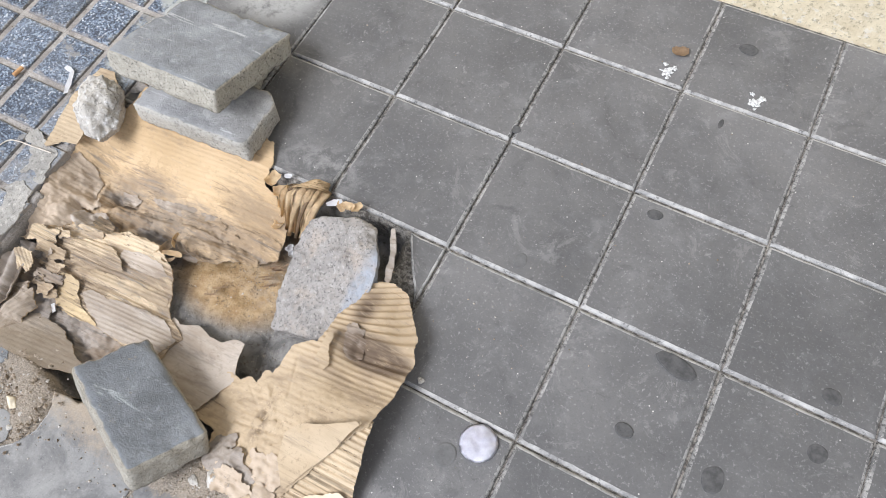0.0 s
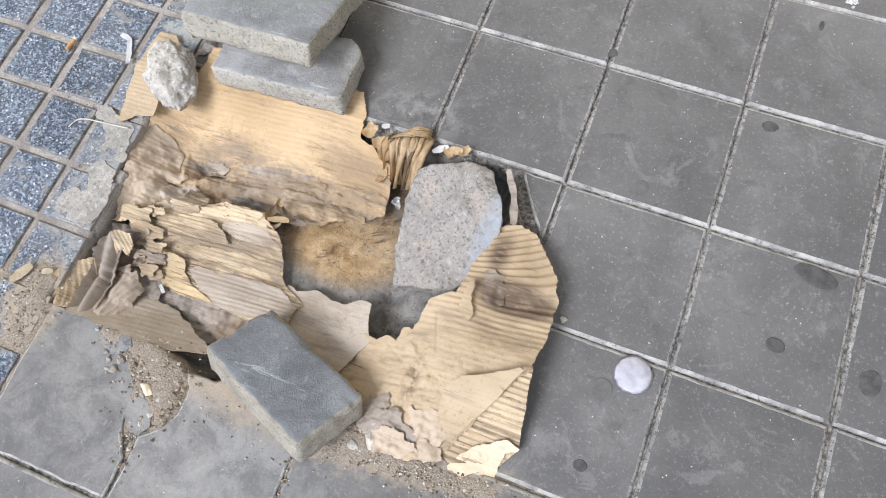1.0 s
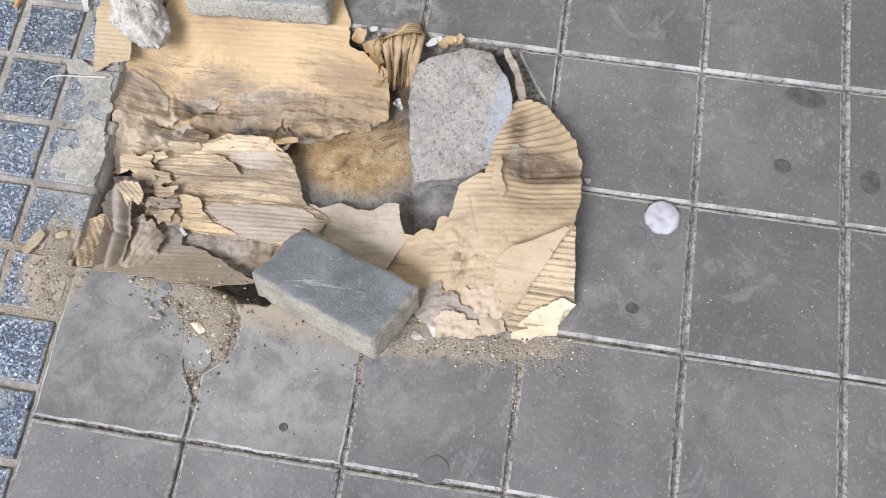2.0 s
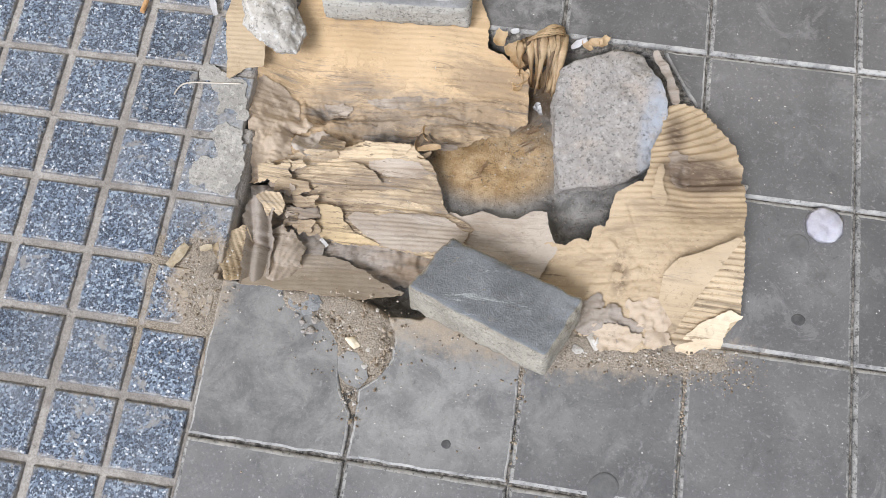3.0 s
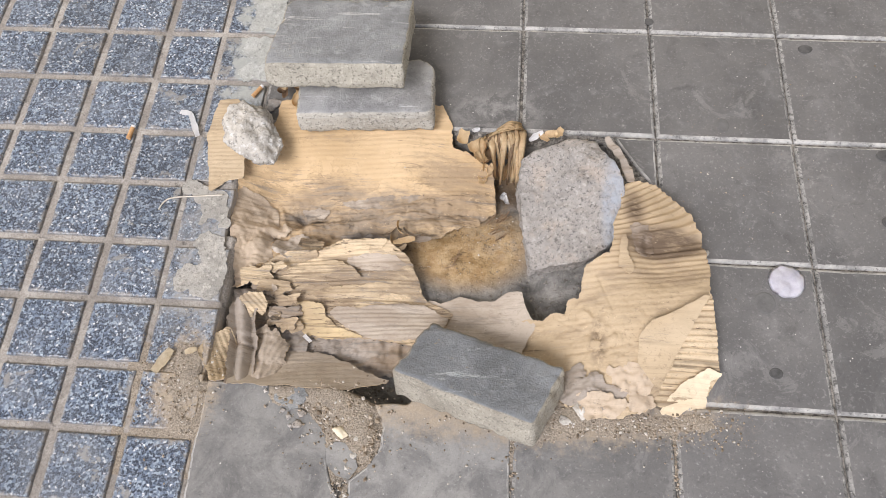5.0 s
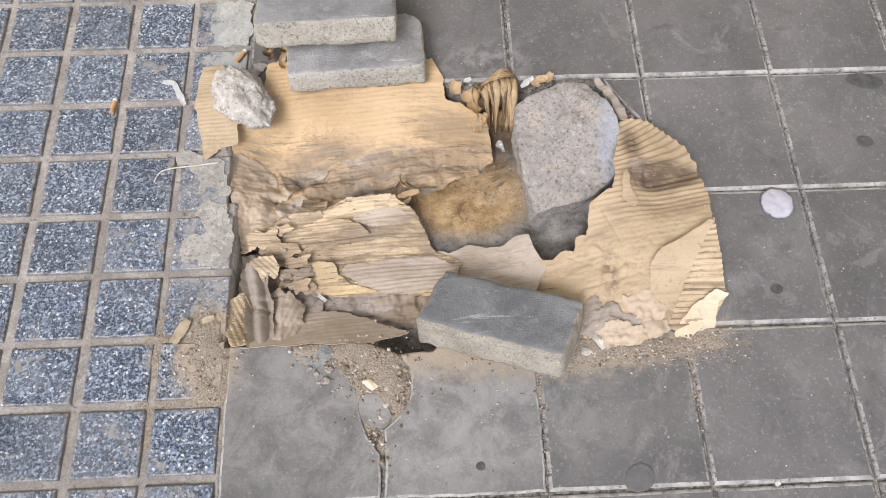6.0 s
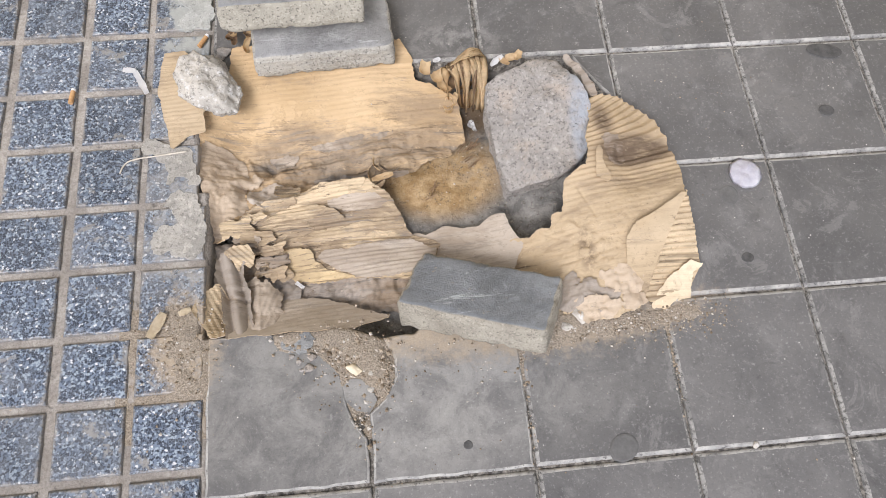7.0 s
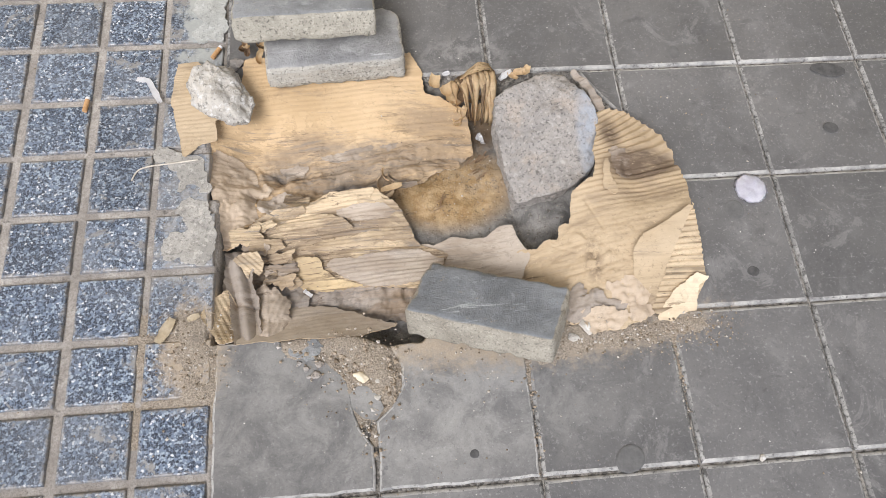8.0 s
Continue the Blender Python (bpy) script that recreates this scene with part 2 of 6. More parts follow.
def joint_sand():
    k = Mat("joint_sand_and_mud", 0.95)
    n, f = k.noise(18, 6, 0.65), k.noise(300, 3, 0.7)
    c = k.mix(k.span(n, 0.3, 0.7), (0.36, 0.33, 0.295), (0.52, 0.485, 0.44))
    c = k.mix(k.span(k.noise(9, 6, 0.7, warp=0.5), 0.42, 0.60, 0, 0.7), c, (0.24, 0.218, 0.195))
    grey = k.mix(k.span(k.noise(120, 5, 0.75), 0.40, 0.62), (0.06, 0.057, 0.052), (0.34, 0.32, 0.285))
    c = k.mix(k.span(k.axis(0), -0.004, 0.006), c, grey)
    c = k.mix(k.span(f, 0.35, 0.7, 0, 0.5), c, (0.16, 0.135, 0.11))
    c = k.mix(k.span(k.noise(55, 4, 0.7), 0.60, 0.70, 0, 0.6), c, (0.06, 0.055, 0.05))
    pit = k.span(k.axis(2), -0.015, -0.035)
    mud = k.mix(k.span(k.noise(30, 6, 0.7, warp=0.6), 0.35, 0.66), (0.135, 0.128, 0.118), (0.30, 0.285, 0.26))
    wet = k.math("MULTIPLY", k.spot(0.355, 0.480, 0.55, 1.0, 0.135, 0.095), k.span(k.noise(26, 5, 0.6), 0.20, 0.38))
    mud = k.mix(wet, mud, k.mix(k.span(k.noise(48, 5, 0.7), 0.35, 0.7), (0.29, 0.180, 0.075), (0.47, 0.335, 0.18)))
    crumb = k.math("MULTIPLY", k.spot(0.41, 0.52, 0.2, 1.0, 0.07, 0.09), k.span(k.noise(60, 6, 0.75), 0.42, 0.6))
    mud = k.mix(crumb, mud, (0.33, 0.25, 0.16))
    # shade under the husk, painted into the mud as dark brown
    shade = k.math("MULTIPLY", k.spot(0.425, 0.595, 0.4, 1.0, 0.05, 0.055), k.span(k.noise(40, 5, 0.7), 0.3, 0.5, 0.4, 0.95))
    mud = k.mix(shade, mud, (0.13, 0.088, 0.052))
    mud = k.mix(k.span(k.noise(130, 5, 0.8), 0.56, 0.62, 0, 0.6), mud, (0.075, 0.055, 0.038))
    mud = k.mix(k.span(k.noise(170, 4, 0.8), 0.61, 0.66, 0, 0.6), mud, (0.46, 0.40, 0.31))
    c = k.mix(pit, c, mud)
    rim = k.math("MAXIMUM", k.spot(0.47, 0.2, 0.5, 1.0, 0.36, 0.07), k.spot(-0.02, 0.2, 0.5, 1.0, 0.1, 0.14))
    c = k.mix(k.math("MULTIPLY", rim, k.span(pit, 1, 0)), c, k.mix(f, (0.24, 0.185, 0.125), (0.5, 0.41, 0.31)))
    k.bump(f, 0.002, 0.8)
    k.bump(n, 0.004, 0.5)
    return k.colour(c, k.span(wet, 0, 1, 0.95, 0.55))


def loose_sand():
    k = Mat("loose_sand", 0.97)
    f = k.noise(380, 3, 0.75)
    c = k.mix(k.span(f, 0.3, 0.7), (0.21, 0.172, 0.13), (0.45, 0.385, 0.305))
    c = k.mix(k.span(k.voronoi(300), 0.25, 0.1, 0, 0.6), c, (0.60, 0.55, 0.47))
    c = k.mix(k.span(k.noise(30, 4), 0.5, 0.7, 0, 0.5), c, (0.23, 0.20, 0.165))
    k.bump(f, 0.003, 0.9)
    return k.colour(c)


def stone(name, dark, light, top=None, grain=220, pits=0.5, flecks=0.3, tint=None, side_tint=None):
    k = Mat(name, 0.9)
    n, f = k.noise(16, 7, 0.72, warp=0.5), k.noise(grain, 5, 0.75)
    c = k.mix(k.span(n, 0.3, 0.7), dark, light)
    if tint:
        c = k.mix(k.span(k.noise(24, 5, 0.65), 0.48, 0.68, 0, 0.7), c, tint)
    c = k.mix(k.span(k.noise(46, 6, 0.75, warp=0.5), 0.52, 0.70, 0, 0.6), c, tuple(v * 0.62 for v in dark))
    c = k.mix(k.span(f, 0.545, 0.61, 0, pits), c, tuple(v * 0.30 for v in dark))
    c = k.mix(k.span(k.noise(grain * 0.4, 5, 0.8), 0.60, 0.66, 0, pits * 0.8), c, tuple(v * 0.38 for v in dark))
    c = k.mix(k.span(k.noise(grain * 0.8, 3, 0.6, coord=k.stretch((1, 1, 1.4), 40)), 0.585, 0.63, 0, flecks), c, tuple(min(0.75, v * 1.6) for v in light))
    # patchy tint over one side; blue-grey on the rock's right
    if side_tint:
        x, y, sx, sy, cement = side_tint
        c = k.mix(k.math("MULTIPLY", k.spot(x, y, 0.5, 1.0, sx, sy), k.span(k.noise(50, 6, 0.75), 0.35, 0.6, 0.3, 0.9)), c, cement)
    if top:
        up = k.n.new("ShaderNodeSeparateXYZ")
        k.l.new(k.n.new("ShaderNodeTexCoord").outputs["Normal"], up.inputs[0])
        scr = k.span(k.noise(11, 9, 0.8, coord=k.stretch((0.5, 5, 1), 28), warp=0.3), 0.585, 0.615, 0, 0.7)
        face = k.mix(k.span(k.noise(13, 7, 0.72, warp=0.4), 0.3, 0.72), tuple(v * 0.70 for v in top), tuple(v * 1.25 for v in top))
        face = k.mix(k.span(f, 0.56, 0.70, 0, 0.45), face, tuple(v * 0.4 for v in top))
        face = k.mix(k.span(k.noise(30, 7, 0.8, warp=0.7), 0.52, 0.70, 0, 0.6), face, tuple(v * 1.6 for v in top))
        face = k.mix(k.span(k.noise(85, 6, 0.8), 0.60, 0.66, 0, 0.55), face, tuple(v * 0.42 for v in top))
        face = k.mix(scr, face, tuple(min(0.6, v * 2.2) for v in top))
        c = k.mix(k.math("MULTIPLY", k.span(up.outputs[2], 0.76, 0.95), k.span(k.noise(60, 5, 0.7), 0.28, 0.36)), c, face)
    k.bump(f, 0.0026, 0.85)
    k.bump(n, 0.004, 0.4)
    return k.colour(c)


def cardboard(name, dark, light, turn=0, grime_and_tone=0.5, stain=(0.25, 0.185, 0.125), torn_ply=0.5, lines=0.35):
    k = Mat(name, 0.88)
    blot = k.noise(8, 7, 0.68, coord=k.stretch((0.7, 2.4, 1), turn), warp=0.3)
    c = k.mix(k.span(k.noise(6, 5, 0.6), 0.3, 0.7), dark, light)
    fine = k.noise(3, 2, 0.5, coord=k.stretch((0.45, 62, 1), turn))
    c = k.mix(k.math("MULTIPLY", k.span(fine, 0.54, 0.60), k.span(k.noise(10, 4, 0.6), 0.40, 0.62, 0, lines)), c, tuple(v * 0.45 for v in dark))
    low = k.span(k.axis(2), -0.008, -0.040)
    # plies torn away in patches, with dark torn edges
    ply = k.noise(7, 6, 0.66, coord=k.stretch((1.0, 2.6, 1), turn), warp=0.4)
    where = k.math("MULTIPLY", k.math("ADD", k.math("MULTIPLY", low, 0.75), 0.25), torn_ply)
    c = k.mix(k.math("MULTIPLY", k.span(ply, 0.535, 0.545), where), c, tuple(min(0.8, v * 1.14) for v in light))
    c = k.mix(k.math("MULTIPLY", k.span(ply, 0.44, 0.43), where), c, tuple(v * 0.74 for v in dark))
    mud = k.math("MULTIPLY", k.span(k.math("ADD", blot, k.math("MULTIPLY", low, 0.13)), 0.53, 0.70), grime_and_tone)
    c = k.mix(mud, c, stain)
    soot = k.math("MULTIPLY", k.span(k.math("ADD", k.noise(22, 8, 0.8, coord=k.stretch((0.45, 5.0, 1), turn), warp=0.3), k.math("MULTIPLY", low, 0.08)), 0.585, 0.70), grime_and_tone)
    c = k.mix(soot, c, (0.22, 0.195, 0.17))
    # flap's fold valley darkened in colour: grime plus crease shade; smear is a stain
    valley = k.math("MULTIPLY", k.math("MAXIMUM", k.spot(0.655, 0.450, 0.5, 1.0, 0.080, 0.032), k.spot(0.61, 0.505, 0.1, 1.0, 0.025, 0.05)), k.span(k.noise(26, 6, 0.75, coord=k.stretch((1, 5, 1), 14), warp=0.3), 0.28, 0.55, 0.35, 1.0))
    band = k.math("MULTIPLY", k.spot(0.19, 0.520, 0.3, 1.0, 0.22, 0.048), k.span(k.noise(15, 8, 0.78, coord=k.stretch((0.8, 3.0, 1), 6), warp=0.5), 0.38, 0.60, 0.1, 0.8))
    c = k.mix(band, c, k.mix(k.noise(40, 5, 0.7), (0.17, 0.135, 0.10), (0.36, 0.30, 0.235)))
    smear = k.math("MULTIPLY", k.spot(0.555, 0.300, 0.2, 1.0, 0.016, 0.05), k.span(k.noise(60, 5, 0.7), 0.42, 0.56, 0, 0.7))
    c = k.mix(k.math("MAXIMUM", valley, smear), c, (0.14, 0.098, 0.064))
    edge = k.math("MULTIPLY", k.span(k.math("ABSOLUTE", k.math("SUBTRACT", ply, 0.538)), 0.006, 0.001), k.math("MULTIPLY", k.span(k.noise(30, 3), 0.46, 0.6, 0, 0.6), where))
    c = k.mix(edge, c, (0.11, 0.07, 0.042))
    scar = k.math("MULTIPLY", k.span(k.noise(4, 8, 0.75, coord=k.stretch((3, 22, 1), turn + 4), warp=0.5), 0.64, 0.69), min(1.0, grime_and_tone * 1.2))
    c = k.mix(scar, c, (0.16, 0.11, 0.07))
    speck = k.math("MULTIPLY", k.span(k.noise(150, 5, 0.8), 0.55, 0.61), k.span(k.noise(13, 4, 0.7), 0.42, 0.62, 0.03, 0.35))
    c = k.mix(speck, c, tuple(v * 0.42 for v in dark))
    pale = k.math("MULTIPLY", k.span(k.noise(110, 5, 0.8), 0.60, 0.66), k.span(k.noise(17, 4, 0.7), 0.45, 0.6, 0.0, 0.5))
    c = k.mix(pale, c, tuple(min(0.8, v * 1.3) for v in light))
    crack = k.math("MULTIPLY", k.span(k.math("ABSOLUTE", k.math("SUBTRACT", k.noise(11, 7, 0.7, coord=k.stretch((1, 2.2, 1), turn), warp=0.8), 0.5)), 0.012, 0.003), k.span(k.noise(12, 3, 0.6), 0.52, 0.66, 0, 0.06 + 0.12 * grime_and_tone))
    c = k.mix(crack, c, (0.10, 0.068, 0.042))
    nick = k.noise(26, 6, 0.75, coord=k.stretch((0.45, 4.5, 1), turn), warp=0.7)
    c = k.mix(k.math("MULTIPLY", k.span(k.math("ADD", nick, k.math("MULTIPLY", low, 0.065)), 0.61, 0.65), k.span(k.noise(9, 3), 0.42, 0.56, 0, min(0.9, 0.1 + 3.0 * lines))), c, (0.13, 0.092, 0.06))
    # shadow in the folds of the upper sheet, painted as dark patches
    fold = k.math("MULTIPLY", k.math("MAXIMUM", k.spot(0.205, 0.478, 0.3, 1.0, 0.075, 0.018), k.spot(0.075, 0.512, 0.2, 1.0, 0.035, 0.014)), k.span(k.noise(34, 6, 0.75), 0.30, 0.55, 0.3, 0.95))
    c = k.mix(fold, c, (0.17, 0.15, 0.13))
    # fibres and crushed flutes showing as long thin streaks
    comb = k.noise(4, 4, 0.62, coord=k.stretch((0.35, 46, 1), turn), warp=0.15)
    c = k.mix(k.span(comb, 0.56, 0.68, 0, 0.55 * lines), c, tuple(v * 0.52 for v in dark))
    c = k.mix(k.span(comb, 0.44, 0.34, 0, 0.6 * lines), c, tuple(min(0.82, v * 1.16) for v in light))
    k.bump(comb, 0.0016, min(1.0, 1.1 * lines))
    k.bump(fine, 0.0010, min(0.5, 0.8 * lines))
    k.bump(k.span(ply, 0.525, 0.548), 0.0015, 0.6 * torn_ply)
    k.bump(k.noise(60, 6, 0.7, coord=k.stretch((0.5, 1.6, 1), turn)), 0.0016, 0.45)
    return k.colour(c)


def plain(name, a, b, rough=0.8, scale=60):
    k = Mat(name, rough)
    c = k.mix(k.span(k.noise(scale, 5, 0.7), 0.3, 0.7), a, b)
    k.bump(k.noise(scale * 4, 3), 0.0006, 0.5)
    return k.colour(c)


def pebbles():
    k = Mat("grit", 0.95)
    c = k.ramp(k.island(), [(0, (0.16, 0.12, 0.08)), (0.35, (0.34, 0.27, 0.19)), (0.7, (0.48, 0.40, 0.31)), (0.92, (0.62, 0.58, 0.52))])
    return k.colour(k.mix(k.span(k.noise(500, 2), 0.3, 0.7, 0, 0.35), c, (0.12, 0.1, 0.08)))


M_TILE, M_RIM, M_TERR, M_JOINT, M_SAND, M_GRIT = grey_tile(), tile_rim("limed_tile_rim", 0.0), terrazzo("blue_grey_terrazzo", True), joint_sand(), loose_sand(), pebbles()
# x-side rims: grit, plus a darker colour for sides that catch less sun
M_RIM_GRIT_SHADE = tile_rim("gritty_shaded_rim", 0.6)
M_TERR_FAR = terrazzo("distant_terrazzo", False)
M_BLOCK = stone("concrete_block", (0.33, 0.305, 0.25), (0.48, 0.445, 0.37), top=(0.285, 0.295, 0.305), pits=0.8)
M_BLOCK_TAN = stone("worn_tan_concrete", (0.36, 0.335, 0.29), (0.50, 0.47, 0.41), top=(0.36, 0.355, 0.345), pits=0.8)
M_PAVER = stone("slate_grey_paver", (0.29, 0.262, 0.212), (0.43, 0.395, 0.325), top=(0.245, 0.262, 0.282), grain=300, pits=0.6)
M_ROCK = stone("broken_concrete", (0.275, 0.256, 0.234), (0.39, 0.362, 0.332), grain=190, pits=0.7, flecks=0.3, tint=(0.43, 0.365, 0.305), side_tint=(0.590, 0.53, 0.032, 0.12, (0.36, 0.385, 0.425)))
M_RUBBLE = stone("pale_mortar_rubble", (0.38, 0.355, 0.315), (0.57, 0.53, 0.465), grain=110, pits=0.6, flecks=0.4)
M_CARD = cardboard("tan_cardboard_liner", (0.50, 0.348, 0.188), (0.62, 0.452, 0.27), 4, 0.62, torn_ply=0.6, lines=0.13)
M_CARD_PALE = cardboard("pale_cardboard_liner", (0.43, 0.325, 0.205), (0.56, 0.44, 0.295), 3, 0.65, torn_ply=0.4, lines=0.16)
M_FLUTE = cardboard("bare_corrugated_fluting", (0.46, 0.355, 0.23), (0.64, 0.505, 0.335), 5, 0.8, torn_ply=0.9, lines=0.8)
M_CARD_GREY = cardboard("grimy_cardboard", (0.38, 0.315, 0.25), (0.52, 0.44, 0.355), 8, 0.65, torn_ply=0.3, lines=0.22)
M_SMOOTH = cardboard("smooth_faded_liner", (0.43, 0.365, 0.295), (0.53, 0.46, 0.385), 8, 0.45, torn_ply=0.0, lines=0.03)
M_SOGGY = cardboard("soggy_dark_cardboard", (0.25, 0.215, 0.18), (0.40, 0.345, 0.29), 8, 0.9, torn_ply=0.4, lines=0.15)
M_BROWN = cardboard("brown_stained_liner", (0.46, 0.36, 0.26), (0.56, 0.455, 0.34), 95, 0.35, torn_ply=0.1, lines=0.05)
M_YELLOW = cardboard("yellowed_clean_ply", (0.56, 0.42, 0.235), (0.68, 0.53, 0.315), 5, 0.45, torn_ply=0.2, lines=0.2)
M_PALE_PAPER = cardboard("clean_torn_paper", (0.66, 0.53, 0.36), (0.78, 0.66, 0.48), 10, 0.12, torn_ply=0.0, lines=0.15)
M_LEAF = plain("dry_leaf", (0.62, 0.45, 0.25), (0.84, 0.67, 0.43), 0.7, 40)
M_LEAF_DARK = plain("dark_dry_leaf", (0.22, 0.14, 0.085), (0.46, 0.32, 0.19), 0.7, 50)
M_HUSK = plain("pale_dry_husk", (0.66, 0.49, 0.29), (0.86, 0.68, 0.44), 0.75, 90)
M_WHITE = plain("white_paper", (0.76, 0.75, 0.75), (0.88, 0.87, 0.86), 0.75, 50)
M_PAD = plain("white_tissue_pad", (0.70, 0.68, 0.75), (0.88, 0.87, 0.91), 0.85, 45)
M_CORK = plain("cork_filter_paper", (0.45, 0.24, 0.10), (0.62, 0.38, 0.18), 0.7, 120)
M_WOOD = plain("pale_wood_splinter", (0.62, 0.52, 0.36), (0.78, 0.69, 0.53), 0.8, 60)
M_STRAW = plain("grey_straw", (0.45, 0.40, 0.33), (0.66, 0.61, 0.53), 0.7, 80)
M_CEMENT = stone("pale_cement", (0.34, 0.345, 0.325), (0.50, 0.505, 0.475), grain=160, pits=0.3, flecks=0.2)
M_CEMENT_DUSTY = stone("dusty_cement", (0.31, 0.295, 0.265), (0.47, 0.445, 0.40), grain=160, pits=0.45, flecks=0.3)
M_MORTAR = stone("grey_mortar", (0.21, 0.215, 0.215), (0.32, 0.325, 0.32), grain=160, pits=0.5, flecks=0.3)
M_GUM = plain("blackened_gum", (0.052, 0.051, 0.050), (0.100, 0.098, 0.095), 0.75, 70)
M_TUBE = plain("grimy_cardboard_tube", (0.20, 0.165, 0.13), (0.40, 0.33, 0.25), 0.85, 45)
M_WALL = stone("cream_limestone", (0.60, 0.50, 0.33), (0.76, 0.66, 0.47), grain=90, pits=0.5)
M_STAIN = plain("faint_tile_stain", (0.105, 0.103, 0.10), (0.15, 0.147, 0.142), 0.7, 60)
M_FOIL = plain("dried_white_splash", (0.30, 0.30, 0.29), (0.82, 0.82, 0.80), 0.7, 260)


# ---------------------------------------------------------------- geometry helpers
def link(name, mesh, materials, parent=None, label="", smooth=False):
    for m in materials:
        mesh.materials.append(m)
    if smooth:
        mesh.polygons.foreach_set("use_smooth", [True] * len(mesh.polygons))
    ob = new(name, mesh)
    ob.parent = parent
    if label and parent:
        tagged(ob, label)
    return ob


def part(name, bm, material, parent=None, label="", smooth=False):
    mesh = bpy.data.meshes.new(name)
    bm.to_mesh(mesh)
    bm.free()
    return link(name, mesh, material if isinstance(material, (list, tuple)) else [material], parent, label, smooth)


def thing(ob, label, category, group="", kind=""):
    return tagged(ob, label, category, group, kind)


def base(name, at=(0, 0, 0)):
    e = new(name)
    e.empty_display_size = 0.02
    e.location = at
    return e


def lattice(seed):
    return np.random.RandomState(seed).rand(64, 64)


def value(x, y, scale, seed):
    g = lattice(seed)
    u, v = np.asarray(x) * scale + 1000, np.asarray(y) * scale + 1000
    i, j = np.floor(u).astype(int), np.floor(v).astype(int)
    a, b = u - i, v - j
    a, b = a * a * (3 - 2 * a), b * b * (3 - 2 * b)
    p = lambda di, dj: g[(i + di) % 64, (j + dj) % 64]
    return (p(0, 0) * (1 - a) + p(1, 0) * a) * (1 - b) + (p(0, 1) * (1 - a) + p(1, 1) * a) * b - 0.5


def fbm(x, y, scale, seed, octaves=4):
    return sum(value(x, y, scale * 2**k, seed + k) * 0.55**k for k in range(octaves))


def ramp01(v, a, b):
    s = np.clip((v - a) / (b - a), 0, 1)
    return s * s * (3 - 2 * s)


def blanket(controls, give=0.025):
    """A smooth height over the plan through a few heights."""
    c = np.array(controls, float)
    p, z, n = c[:, :2], c[:, 2], len(c)
    k = np.sqrt(((p[:, None] - p[None]) ** 2).sum(-1) + give**2)
    m = np.zeros((n + 3, n + 3))
    m[:n, :n], m[:n, n], m[:n, n + 1 :], m[n, :n], m[n + 1 :, :n] = k, 1, p, 1, p.T
    w = np.linalg.solve(m, np.r_[z, 0, 0, 0])

    def height(x, y):
        out = w[n] + w[n + 1] * x + w[n + 2] * y
        for (px, py), wk in zip(p, w):
            out = out + wk * np.sqrt((x - px) ** 2 + (y - py) ** 2 + give**2)
        return out

    return height


def flutes(x, y, pitch, turn, amp):
    a = radians(turn)
    d = -x * math.sin(a) + y * math.cos(a)
    return amp * np.sin(2 * math.pi * (d + 0.0005 * fbm(x, y, 12, 77, 2)) / pitch)


def torn(poly, step, rag, seed):
    """The outline with its edges torn."""
    out = []
    for (x0, y0), (x1, y1) in zip(poly, poly[1:] + poly[:1]):
        n = max(1, int(math.hypot(x1 - x0, y1 - y0) / step))
        for i in range(n):
            out.append((x0 + (x1 - x0) * i / n, y0 + (y1 - y0) * i / n))
    p = np.array(out)
    t = np.roll(p, -2, 0) - np.roll(p, 2, 0)
    t /= np.linalg.norm(t, axis=1, keepdims=True) + 1e-9
    wob = fbm(p[:, 0], p[:, 1], 45, seed, 3) * 2.2 + (np.random.RandomState(seed).rand(len(p)) - 0.5) * 0.7
    return p + np.stack([t[:, 1], -t[:, 0]], 1) * (wob * rag)[:, None]


def inside(x, y, p):
    hit = np.zeros(x.shape, bool)
    for (x0, y0), (x1, y1) in zip(p, np.roll(p, -1, 0)):
        if y0 == y1:
            continue
        hit ^= ((y0 > y) != (y1 > y)) & (x < (x1 - x0) * (y - y0) / (y1 - y0) + x0)
    return hit


